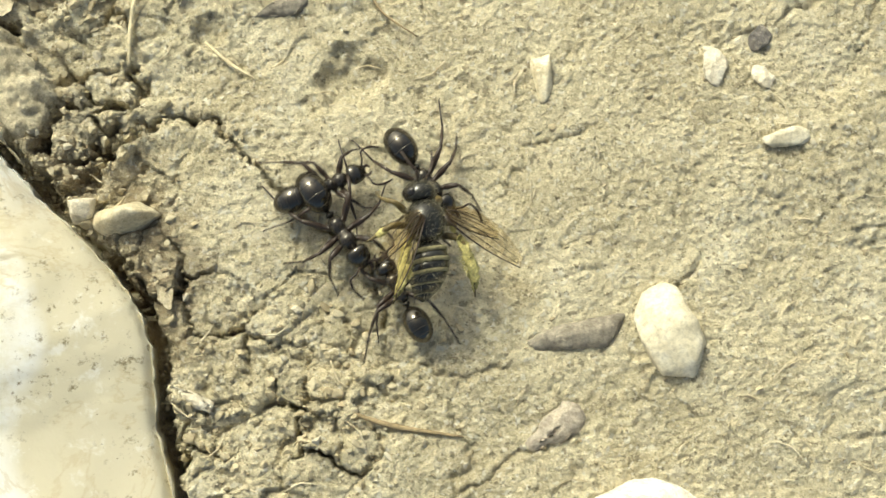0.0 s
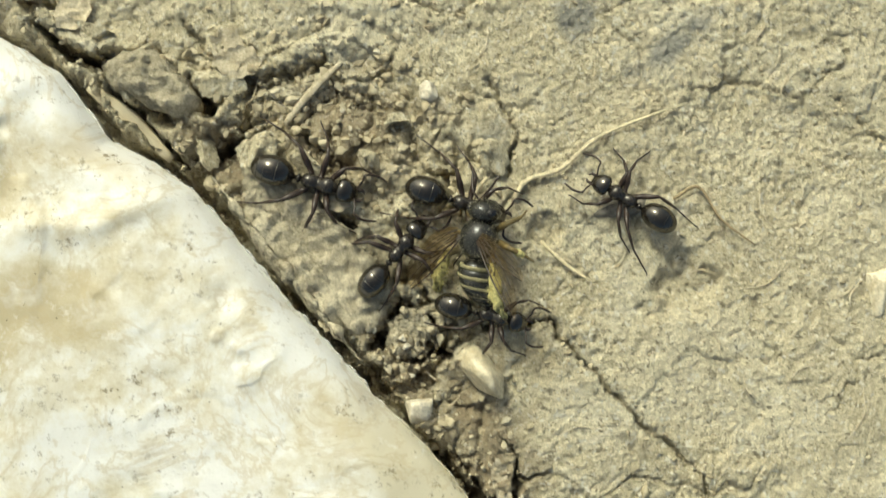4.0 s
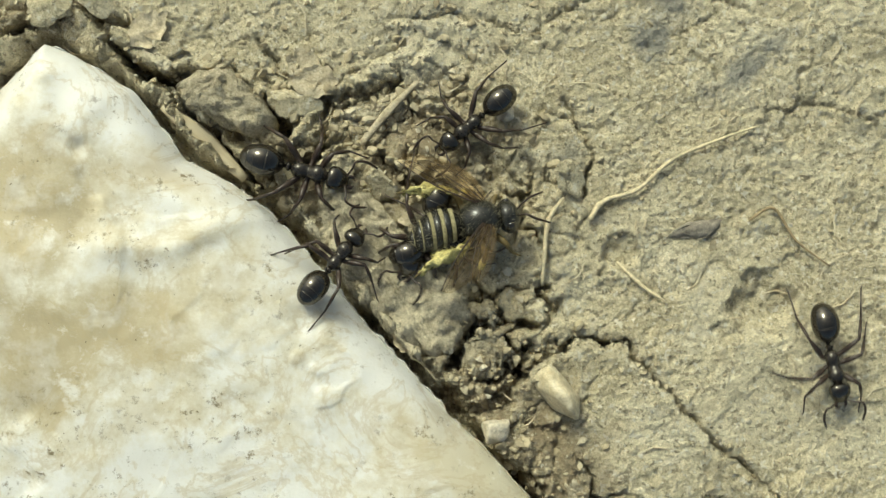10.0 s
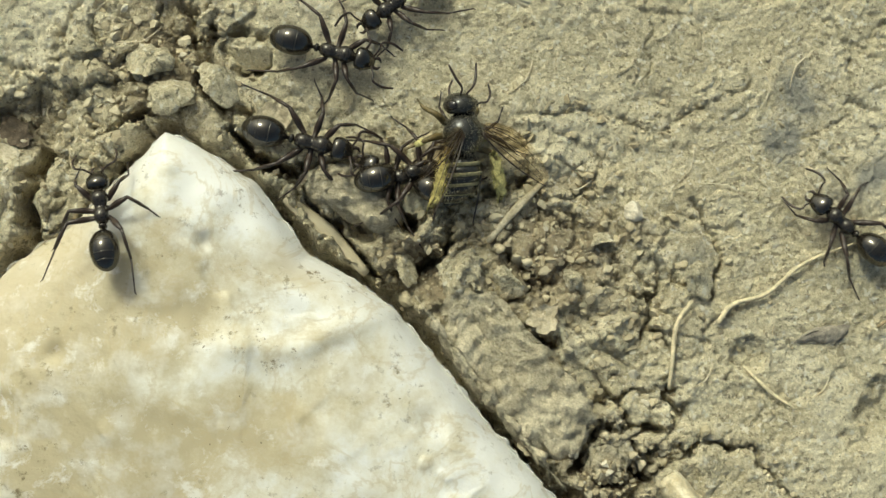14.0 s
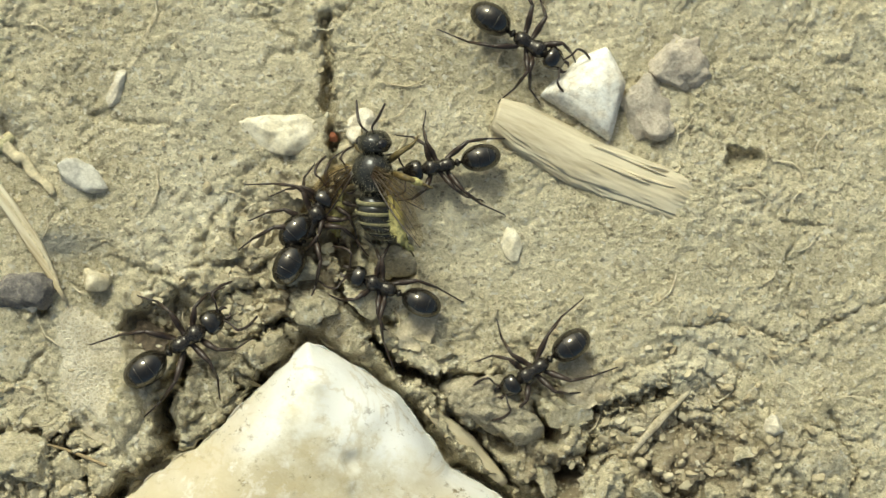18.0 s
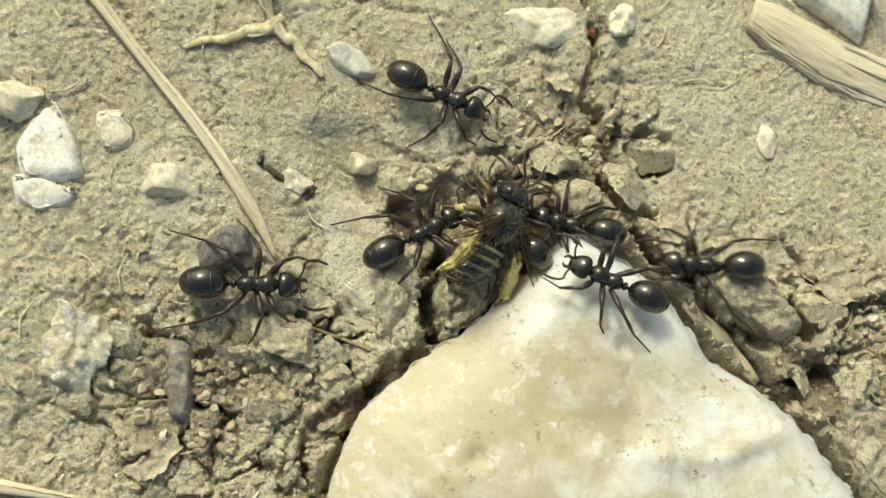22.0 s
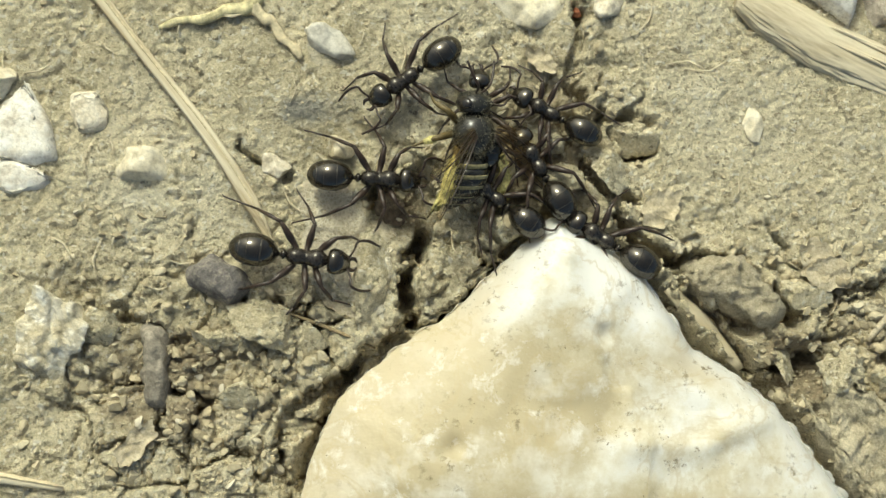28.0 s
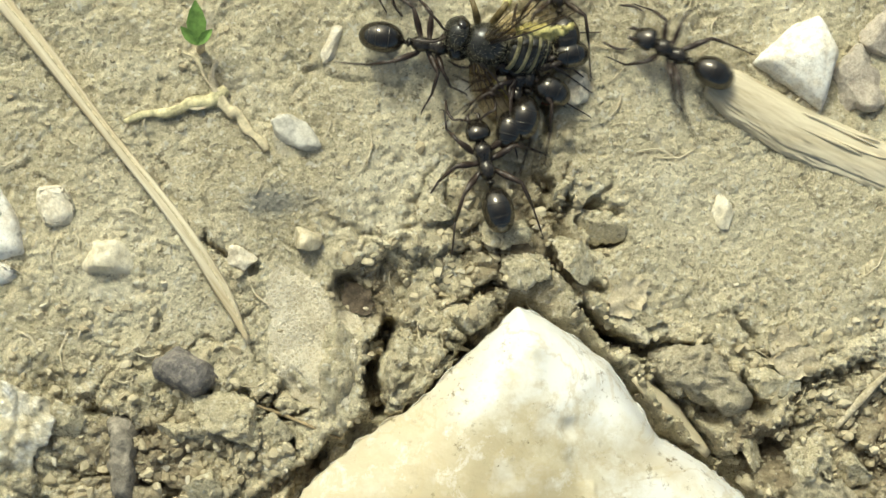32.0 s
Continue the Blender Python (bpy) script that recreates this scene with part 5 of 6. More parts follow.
def crumb_material():
    m, n, l, b = material("clay_crumbs")
    isl = n.new("ShaderNodeNewGeometry").outputs["Random Per Island"]
    co = n.new("ShaderNodeTexCoord").outputs["Object"]
    g = noise_node(n, l, co, 2600, 5, 0.7)
    c = ramp(n, l, isl, [(0.0, (0.27, 0.22, 0.135)), (0.45, (0.47, 0.40, 0.26)), (0.9, (0.62, 0.55, 0.38)), (0.985, (0.74, 0.69, 0.56))])
    c = mix(n, l, 0.45, c, ramp(n, l, g, [(0.35, (0.28, 0.23, 0.135)), (0.65, (0.62, 0.54, 0.36))]))
    l.new(c, b.inputs["Base Color"])
    b.inputs["Roughness"].default_value = 0.95
    bump(n, l, b, g, 0.8, 0.0001)
    return m


CRUMB = crumb_material()
crumbs()


def fibres():
    rnd = random.Random(9)
    lines, thick = [], []
    while len(lines) < 230:
        x, y, a, n = rnd.uniform(-90, 18), rnd.uniform(-18, 40), rnd.uniform(0, 6.3), rnd.uniform(0.5, 1.6)
        if math.hypot(x - STONE_MID[0], y - STONE_MID[1]) < rim_radius(math.atan2(y - STONE_MID[1], x - STONE_MID[0])) + 0.5:
            continue
        lines.append(smooth_line([(x, y, 0), (x + n * math.cos(a), y + n * math.sin(a), 0), (x + n * 1.8 * math.cos(a + 0.3), y + n * 1.8 * math.sin(a + 0.3), 0)], 2))
        thick.append(rnd.uniform(0.03, 0.06))
    flat = np.array([(p.x, p.y) for q in lines for p in q]).reshape(len(lines), -1, 2)
    z = ground_height(flat[..., 0], flat[..., 1]).mean(1)
    pieces = [tube([p + Vector((0, 0, h + 0.16)) for p in q], [0.02, w, 0.02], 5) for q, h, w in zip(lines, z, thick)]
    ob = new("fibres", mesh("fibres", *join(*pieces), True, STRAW))
    tagged(ob, "scattered fine straw fibres on the clay", "fibres", kind="stuff")


fibres()


# ---- ants ----
def leg_line(side, kind):
    """Knee, ankle and toe from the hip, in the ant's space."""
    k = {"front": ((0.6, 1.05, 0.7), (1.4, 1.45, -0.35), (2.4, 1.35, -0.85)),
         "middle": ((0.05, 1.45, 0.85), (-0.45, 2.35, -0.35), (-1.2, 3.1, -0.85)),
         "hind": ((-0.85, 1.4, 1.0), (-2.1, 2.1, -0.1), (-3.8, 2.7, -0.85))}[kind]
    return [Vector((x, side * y, z)) for x, y, z in k]


def leg_meshes(side, kind):
    knee, ankle, toe = leg_line(side, kind)
    hip = Vector((0, 0, 0))
    coxa = Vector((0, side * 0.22, -0.12))
    v, f = tube([hip, coxa, coxa.lerp(knee, 0.4) + Vector((0, 0, 0.06)), knee], [0.19, 0.15, 0.2, 0.11], 8)
    thigh = mesh("leg", v, f, True, LEG)
    v, f = tube([knee, knee.lerp(ankle, 0.5) + Vector((0, 0, 0.05)), ankle], [0.09, 0.115, 0.07], 7)
    shin = mesh("shin", v, f, True, LEG)
    v, f = tube([ankle, ankle.lerp(toe, 0.5), toe, toe + (toe - ankle).normalized() * 0.12 + Vector((0, side * 0.08, 0))], [0.062, 0.05, 0.042, 0.02], 6)
    foot = mesh("foot", v, f, True, LEG)
    return thigh, shin, foot


HIPS = {"front": (0.85, 0.24, 0.95), "middle": (0.25, 0.26, 0.92), "hind": (-0.3, 0.26, 0.95)}


def build_ant():
    ant = tagged(new("ant"), "shiny black ant with slender legs", "ant", "ants round the bee")
    g = [(-3.72, 1.22, 0.06, 0.06), (-3.66, 1.22, 0.26, 0.24), (-3.5, 1.26, 0.5, 0.46), (-3.2, 1.32, 0.7, 0.66), (-2.8, 1.38, 0.82, 0.8), (-2.35, 1.4, 0.86, 0.84),
         (-1.9, 1.37, 0.79, 0.77), (-1.5, 1.3, 0.6, 0.58), (-1.28, 1.22, 0.35, 0.35), (-1.16, 1.15, 0.12, 0.12)]
    gaster = part("gaster", mesh("gaster", *loft(ease_rings(g, 3), 22), True, BLACK), ant)
    for x, w, h, z in ((-3.2, 0.7, 0.66, 1.32), (-2.8, 0.82, 0.8, 1.38), (-2.1, 0.838, 0.817, 1.388)):
        band = loft([(x - 0.05, z, w * 0.96, h * 0.96), (x - 0.03, z, w + 0.004, h + 0.004), (x + 0.03, z, w + 0.004, h + 0.004), (x + 0.05, z, w * 0.96, h * 0.96)], 22)
        part("segment_edge", mesh("segment_edge", *band, True, DULL), gaster)
    part("petiole", mesh("petiole", *join(ball((-0.92, 0, 1.12), (0.16, 0.26, 0.36), 12, 8), ball((-0.95, 0, 0.95), (0.3, 0.15, 0.13), 10, 6)), True, DULL), ant)
    m = [(-0.78, 1.05, 0.1, 0.1), (-0.68, 1.1, 0.3, 0.3), (-0.4, 1.16, 0.42, 0.44), (-0.05, 1.17, 0.42, 0.42), (0.2, 1.14, 0.35, 0.34), (0.4, 1.2, 0.38, 0.38),
         (0.7, 1.28, 0.5, 0.46), (1.0, 1.28, 0.48, 0.42), (1.22, 1.22, 0.34, 0.3), (1.37, 1.22, 0.2, 0.18)]
    part("thorax", mesh("thorax", *loft(ease_rings(m, 3), 18), True, DULL), ant)
    h = [(1.34, 1.24, 0.15, 0.12), (1.39, 1.28, 0.48, 0.32), (1.56, 1.3, 0.65, 0.46), (1.85, 1.28, 0.67, 0.48), (2.15, 1.19, 0.58, 0.41), (2.4, 1.08, 0.42, 0.26), (2.54, 1.03, 0.27, 0.15), (2.58, 1.0, 0.1, 0.06)]
    head = part("head", mesh("head", *loft(ease_rings(h, 3), 20), True, BLACK), ant)
    for s in (-1, 1):
        part("eye", mesh("eye", *ball((1.95, s * 0.5, 1.42), (0.16, 0.09, 0.13), 10, 7), True, EYE), head)
        jaw = tube(smooth_line([(2.5, s * 0.27, 1.0), (2.75, s * 0.3, 0.93), (2.92, s * 0.12, 0.88)], 3), [0.11, 0.1, 0.03], 8)
        part("mandible", mesh("mandible", *jaw, True, LEG), head)
        feeler = tube(smooth_line([(2.4, s * 0.22, 1.2), (2.65, s * 0.75, 1.5), (2.75, s * 1.15, 1.6), (3.3, s * 1.3, 1.25), (3.95, s * 1.15, 0.75)], 4), [0.065, 0.06, 0.065, 0.075, 0.085, 0.06], 7)
        part("antenna", mesh("antenna", *feeler, True, LEG), head)
        for kind, (x, y, z) in HIPS.items():
            thigh, shin, foot = leg_meshes(s, kind)
            leg = part("leg", thigh, ant, at=(x, s * y, z))
            part("shin", shin, leg)
            part("foot", foot, leg)
    return ant


def ease_rings(rings, steps):
    """More rings between the given ones, eased."""
    a = np.array(rings, dtype=float)
    t = np.arange(len(a))
    q = np.linspace(0, len(a) - 1, (len(a) - 1) * steps + 1)
    out = []
    for v in q:
        k = min(int(v), len(a) - 2)
        u = v - k
        p0, p1, p2, p3 = a[max(k - 1, 0)], a[k], a[k + 1], a[min(k + 2, len(a) - 1)]
        r = 0.5 * (2 * p1 + (p2 - p0) * u + (2 * p0 - 5 * p1 + 4 * p2 - p3) * u * u + (3 * p1 - p0 - 3 * p2 + p3) * u**3)
        out.append((r[0], r[1], max(r[2], 0.01), max(r[3], 0.01)))
    return out


# ---- the bee ----
def fur(c, r, count, length, seed, droop=0.0):
    """Short hairs standing on an ellipsoid."""
    rnd = random.Random(seed)
    verts, faces = [], []
    for _ in range(count):
        d = Vector((rnd.gauss(0, 1), rnd.gauss(0, 1), rnd.gauss(0, 1))).normalized()
        p = Vector((c[0] + d.x * r[0], c[1] + d.y * r[1], c[2] + d.z * r[2]))
        out = (d + 0.45 * Vector((rnd.gauss(0, 1) - droop, rnd.gauss(0, 1), rnd.gauss(0, 1)))).normalized()
        side = out.orthogonal().normalized() * 0.013
        other = out.cross(side).normalized() * 0.013
        tip = p + out * length * rnd.uniform(0.6, 1.2)
        n = len(verts)
        verts += [tuple(p + side), tuple(p - side * 0.5 + other), tuple(p - side * 0.5 - other), tuple(tip)]
        faces += [(n, n + 1, n + 3), (n + 1, n + 2, n + 3), (n + 2, n, n + 3)]
    return verts, faces


def wing_mesh(length, width, sweep):
    rows, cols = 14, 7
    v = []
    for i in range(rows):
        u = i / (rows - 1)
        w = width * (0.16 + 0.84 * math.sin(math.pi * min(1, u * 0.92 + 0.05)) ** 0.7)
        for j in range(cols):
            q = j / (cols - 1)
            v.append((-u * length + sweep * q * w * 0.3, w * (q - 0.25), 0.05 * math.sin(9 * u + 4 * q)))
    return v + [(x, y, z - 0.02) for x, y, z in v], rows, cols


def build_bee():
    bee = tagged(new("bee"), "dead grey-brown bee with yellow pollen on its legs", "bee")
    head = part("head", mesh("head", *loft(ease_rings([(2.5, 0, 0.3, 0.3), (2.6, 0, 1.0, 0.9), (3.0, -0.05, 1.22, 1.15), (3.5, -0.12, 1.05, 1.1), (3.85, -0.2, 0.6, 0.75), (3.95, -0.2, 0.15, 0.2)], 3), 20), True, BEE_DARK), bee)
    part("face_hair", mesh("face_hair", *fur((3.2, 0, 0), (0.75, 1.1, 1.1), 260, 0.32, 3), False, BEE_FUR), head)
    for s in (-1, 1):
        part("eye", mesh("eye", *ball((3.15, s * 0.98, 0.0), (0.42, 0.32, 0.75), 12, 9), True, EYE), head)
        part("antenna", mesh("antenna", *tube(smooth_line([(3.8, s * 0.25, 0.3), (4.3, s * 0.5, 0.8), (4.9, s * 0.9, 0.7), (5.9, s * 1.3, 0.4)], 4), [0.08, 0.07, 0.1, 0.1, 0.07], 8), True, LEG), head)
    thorax = part("thorax", mesh("thorax", *ball((1.1, 0, 0.1), (1.55, 1.5, 1.4), 22, 14), True, BEE_DARK), bee)
    part("fur", mesh("fur", *fur((1.1, 0, 0.1), (1.5, 1.45, 1.3), 800, 0.42, 5, 0.4), False, BEE_FUR), thorax, "grey-brown fur")
    edges = [-0.35, -1.0, -1.7, -2.4, -3.05, -3.6, -4.0]
    sag = [0.0, -0.1, -0.3, -0.6, -1.0, -1.45, -1.8]
    wide = [0.7, 1.25, 1.42, 1.38, 1.15, 0.76, 0.2]
    for k in range(6):
        a, b, wa, wb = edges[k], edges[k + 1], wide[k], wide[k + 1]
        r = [(b - 0.03, sag[k + 1], wb * 0.9, wb * 0.8), (b, sag[k + 1], wb + 0.03, wb * 0.9 + 0.03), ((a + b) / 2, (sag[k] + sag[k + 1]) / 2, (wa + wb) / 2 + 0.08, (wa + wb) * 0.45 + 0.06), (a, sag[k], wa, wa * 0.9), (a + 0.05, sag[k], wa * 0.8, wa * 0.7)]
        seg = part("abdomen_segment", mesh("abdomen_segment", *loft(r, 24), True, BEE_DARK), bee)
        if k < 5:
            band = loft([(b - 0.02, sag[k + 1], wb, wb * 0.9), (b, sag[k + 1], wb + 0.06, wb * 0.9 + 0.06), (b + 0.22, sag[k + 1] + 0.08, wb + 0.075 + 0.1 * (wa - wb), wb * 0.9 + 0.075 + 0.09 * (wa - wb)), (b + 0.26, sag[k + 1] + 0.08, wb, wb * 0.9)], 24)
            part("pale_band", mesh("pale_band", *band, True, BEE_BAND), seg, "pale hair band")
    part("belly_fur", mesh("belly_fur", *fur((-1.9, 0, -0.55), (2.1, 1.5, 1.4), 700, 0.32, 8, 1.2), False, BEE_FUR), bee)
    for s in (-1, 1):
        for name, ln, wd, turn, tip in (("forewing", 6.6, 2.1, 52 if s < 0 else 38, 8), ("hindwing", 4.8, 1.5, 68 if s < 0 else 54, -2)):
            v, rows, cols = wing_mesh(ln, wd, 0.5)
            f = [tuple(q) for q in grid_faces(rows, cols, False)]
            f += [tuple(i + rows * cols for i in q[::-1]) for q in f]
            v = turned([(x, s * y, z) for x, y, z in v], s * 10, tip, -s * turn)
            w = part(name, mesh(name, v, f, True, WING), bee, "smoky transparent wing", (1.3, s * 0.95, 1.2))
            line = turned([(-ln * k / 8, -s * wd * 0.24 * (0.3 + 0.7 * math.sin(math.pi * min(1, k / 8 * 0.92 + 0.05))), 0.03) for k in range(9)], s * 10, tip, -s * turn)
            part("vein", mesh("vein", *tube([Vector(p) for p in line], [0.08, 0.06, 0.03], 6), True, LEG), w)
            for q, reach in ((0.18, 0.95), (0.42, 0.9), (0.68, 0.75)):
                line = turned([(-ln * reach * k / 8, s * wd * (q - 0.22) * (0.16 + 0.84 * math.sin(math.pi * min(1, reach * k / 8 * 0.92 + 0.05)) ** 0.7) * 1.05, 0.03) for k in range(9)], s * 10, tip, -s * turn)
                part("vein", mesh("vein", *tube([Vector(p) for p in line], [0.034, 0.028, 0.015], 5), True, LEG), w)
        for name, hip, knee, ankle, toe in (
            ("foreleg", (1.9, 0.7, -0.9), (2.6, 1.9, -0.5), (3.1, 2.3, -1.4), (3.7, 2.6, -1.7)),
            ("midleg", (1.1, 0.9, -1.0), (1.0, 2.6, -0.4), (0.6, 3.3, -1.3), (0.3, 4.0, -1.7)),
            ("hindleg", (0.3, 0.8, -0.7), (-0.4, 2.2, 0.7), (-2.4, 2.9, 0.6), (-4.2, 3.5, -0.4))):
            a, b, c, d = (Vector((x, s * y, z)) for x, y, z in (hip, knee, ankle, toe))
            leg = part(name, mesh(name, *tube(smooth_line([a, b, c, d], 4), [0.22, 0.26, 0.2, 0.17, 0.09, 0.06], 9), True, BEE_LEG), bee)
            if name == "hindleg":
                v, f = tube(smooth_line([b.lerp(c, -0.1), b.lerp(c, 0.5) + Vector((0, s * 0.12, 0)), b.lerp(c, 1.1), c.lerp(d, 0.75)], 4), [0.2, 0.34, 0.42, 0.32, 0.1], 12)
                v = np.array(v) + 0.12 * np.random.RandomState(6).normal(size=(len(v), 3))
                load = part("pollen_load", mesh("pollen_load", v, f, True, POLLEN), leg, "pale yellow pollen load")
                m = b.lerp(c, 0.6)
                part("pollen_hair", mesh("pollen_hair", *fur(m, (1.1, 0.34, 0.34), 300, 0.4, 31, 0.8), False, POLLEN), load)
            if name == "midleg":
                v, f = tube(smooth_line([b.lerp(c, 0.0), b.lerp(c, 0.6), c], 4), [0.14, 0.28, 0.18], 10)
                part("pollen_dust", mesh("pollen_dust", v, f, True, POLLEN), leg, "yellow pollen dust")
    return bee


# seconds, x, y, heading
ANT_WAYS = [
    [(0, -11.1, 0.5, -55), (1, -11.9, 8.8, 19), (2, -24.7, 12, -6), (3, -27.7, 13.4, -20), (4, -31.7, 14.1, -15), (7, -34.5, 14.9, -17), (8, -35.3, 14.9, -17), (9, -36.1, 15.5, -19), (10, -36.6, 15.8, -13), (11, -41.7, 19.2, -12), (12, -42.5, 20.9, -23), (13, -42.6, 21.6, -15), (16, -48.7, 23.8, -8), (17, -52.6, 24.1, 6), (18, -57.7, 21.9, 39), (19, -59.6, 20.6, 37), (20, -64.7, 18.9, 17), (21, -66.6, 22.5, -9), (22, -68, 18.4, 3), (23, -66.2, 20.8, 5), (24, -68.5, 22.4, -3), (25, -69, 22.2, -2), (26, -70.4, 22.5, -4), (29, -58.3, 18.3, -4), (30, -51.8, 17.9, 65), (31, -53.3, 19.5, 93), (32, -53.1, 29.2, 109)],
    [(0, -6.4, 3.1, -54), (1, -5, 8.1, -45), (2, -17.9, 8.7, 97), (3, -19, 11.6, -52), (4, -23.4, 13.1, -17), (7, -26.3, 13.5, 20), (8, -26.9, 12.8, 40), (9, -27.4, 12.6, 37), (10, -29.3, 12.7, -112), (11, -35, 17.2, -223), (12, -38.3, 17.2, -345), (13, -36.5, 19.3, -382), (16, -39.8, 23.9, -276), (17, -44.5, 26.4, -279), (18, -51.3, 28.2, -295), (19, -53, 26.9, -299), (20, -56.1, 23.7, -318), (21, -57.7, 22.7, -358), (22, -59.3, 21.5, -328), (23, -59.9, 23.2, -327), (24, -60.5, 23.4, -345), (25, -59.9, 23.4, -345), (26, -61.3, 23.4, -346), (29, -60.5, 24, -362), (30, -60.1, 25.4, -354), (31, -59.9, 27.3, -368), (32, -57.5, 35.7, -363)],
    [(0, -11.9, 2.2, 22), (1, -11.9, 13.7, -64), (2, -11.1, 15.2, -60), (3, -11.7, 8.2, -198), (4, -13.4, 13.1, -210), (7, -24.5, 17.7, -151), (8, -25.6, 17, -96), (9, -26.3, 17.8, -114), (10, -26.5, 18.8, -139), (11, -28, 19.7, -165), (12, -30.1, 23.4, -178), (13, -36.8, 28.4, -157), (16, -38.8, 31.2, -134), (17, -38.2, 31.4, -150), (18, -43.7, 32.5, -165), (19, -46.9, 28.7, -161), (20, -48.2, 25, -187), (21, -49, 23.7, -175), (22, -50.6, 22.8, -188), (23, -53.5, 24.4, -200), (24, -54.7, 24.5, -142), (25, -54.4, 24, -149), (26, -53.7, 25.6, -183), (29, -55.6, 27.9, -297), (30, -52.5, 28.9, -213), (31, -51.7, 27.6, -179), (32, -50.8, 35.5, -166)],
    [(0, -7.3, -3.9, 119), (1, -5.8, 2.3, 108), (2, -14.9, 11.8, 185), (3, -18, 4.8, 6), (4, -21.9, 6.9, -13), (7, -22.3, 8.8, -147), (8, -24.2, 8.5, -2), (9, -24, 10.7, 38), (10, -28.8, 11.6, 15), (11, -34.4, 17.4, 18), (12, -37.1, 17.2, 166), (13, -36.6, 18.2, 110), (16, -39.7, 25, 263), (17, -43.3, 29.5, 419), (18, -50.8, 29.6, 409), (19, -51.9, 26.1, 356), (20, -54.7, 23.3, 394), (21, -53.3, 20.5, 472), (22, -55.6, 21.9, 431), (23, -56.2, 22.4, 415), (24, -56.7, 22.7, 435), (25, -55.9, 22.1, 395), (26, -54.8, 23, 409), (29, -49.2, 30, 569), (30, -46.4, 24.3, 534), (31, -47, 24.5, 519), (32, -52, 33.2, 442)],
    [(0, -5.2, -22, 58), (1, -6.4, -3.4, 9), (2, -10.2, 2.2, -153), (3, -26.2, 7.9, -328), (4, -26.8, 9.8, -309), (7, -28.7, 5.1, -258), (8, -30, 9, -337), (9, -32.3, 10.7, -254), (10, -34.6, 10.1, -307), (11, -29.3, 13.6, -249), (12, -31.5, 14.2, -228), (13, -35.4, 18, -254), (16, -32.2, 25.4, -285), (17, -36.6, 23.9, -282), (18, -46.4, 25.5, -199), (19, -46.1, 24.2, -372), (20, -50.5, 22.8, -206), (21, -52.7, 22.5, -235), (22, -53.8, 22.5, -233), (23, -54.2, 22.1, -226), (24, -55, 22.2, -240), (25, -54.7, 22.3, -229), (26, -54.2, 22.8, -221), (29, -52.8, 23, -209), (30, -51.7, 25.1, -207), (31, -52.5, 24.3, -209), (32, -51.6, 34.5, -202)],
    [(0, -13, 28.7, -42), (7, -35.2, 36.4, -32), (10, -38.1, 32.2, -34), (11, -38.8, 29.9, -38), (12, -40.5, 24.7, -34), (13, -41.1, 25.3, -2), (16, -45.2, 30.8, -41), (17, -45.1, 31.5, 15), (18, -40.6, 39.6, -28), (19, -43, 36.8, 146), (20, -50.3, 33.2, 139), (21, -23.7, 19, 154), (22, -43.2, 21.3, 182), (23, -50.1, 22.7, 163), (24, -50.4, 22.7, 166), (25, -49.9, 22.5, 167), (26, -49.2, 22.3, 160), (29, -47, 21, 153), (30, -46.5, 21.4, 153), (31, -47, 21.9, 150), (32, -51.4, 34.1, 87)],
    [(0, 28.1, 7.2, -119), (4, 10, 20.1, -116), (8, 9.0, 20.7, -107), (9, 3.0, 16.5, -115), (9.5, -7.5, 12.0, -92), (10, -6.7, 6.2, -77), (11, -7.4, -4.4, -119), (12, -4.8, 4.9, -251), (13, -5.8, 13.2, -217), (16, -27.3, 24.3, -240), (17, -26.8, 24.9, -266), (18, -38.1, 22.2, -143), (19, -48.2, 19.6, -206), (20, -51.4, 17.8, -269), (21, -49.8, 16.7, -244), (22, -48.9, 19.7, -199), (23, -50.7, 20.2, -224), (24, -50.9, 18.8, -216), (25, -49.8, 19, -214), (26, -52.3, 20.4, -243), (29, -51.4, 26.8, -230), (30, -51.8, 26.6, -243), (31, -50.2, 25.8, -202), (32, -50.1, 38.4, -255)],
    [(0, -46, -5.5, -1), (7, -61.8, 2, 28), (11, -65.8, 11.7, 29), (12, -63.7, 13.7, 24), (13, -45.3, 18.3, 94), (16, -69.2, 14.6, 120), (16.6, -80, 24, 90), (17.4, -76, 42, 30), (18, -58.3, 46.2, -48), (19, -54.7, 39.4, -49), (20, -60.4, 27.7, -92), (21, -63.1, 27.4, -91), (22, -58.7, 29.3, -20), (23, -53.9, 25.8, -62), (24, -52.7, 26.2, -62), (25, -52.2, 28.7, -145), (26, -52.3, 25.4, -243), (29, -61.9, 31.3, -89), (30, -62.2, 32.4, -85), (31, -62.4, 34.1, -77), (32, -59.8, 41, -54)],
    [(0, -51.5, -14.5, -1), (13, -66, -4.8, 1), (19, -30.9, 2.8, 93), (22, -38.8, 2, 120), (23, -49.4, 11.6, 212), (24, -73.8, 13.2, 182), (25, -53.7, 2.2, 94), (26, -51.5, 14.7, 102), (26.5, -40, 17.5, 35), (27.2, -32, 20.5, 15), (29, -23.3, 18.9, -21), (32, -18.5, 19.4, -21)],
    [(0, 43.8, 21.3, 178), (19, 1, 53.3, 185), (26, -23.9, 40.2, 186), (29, -27.8, 40.4, 164), (31, -26.2, 33.4, 159), (32, -43.2, 36.3, 159)],
]
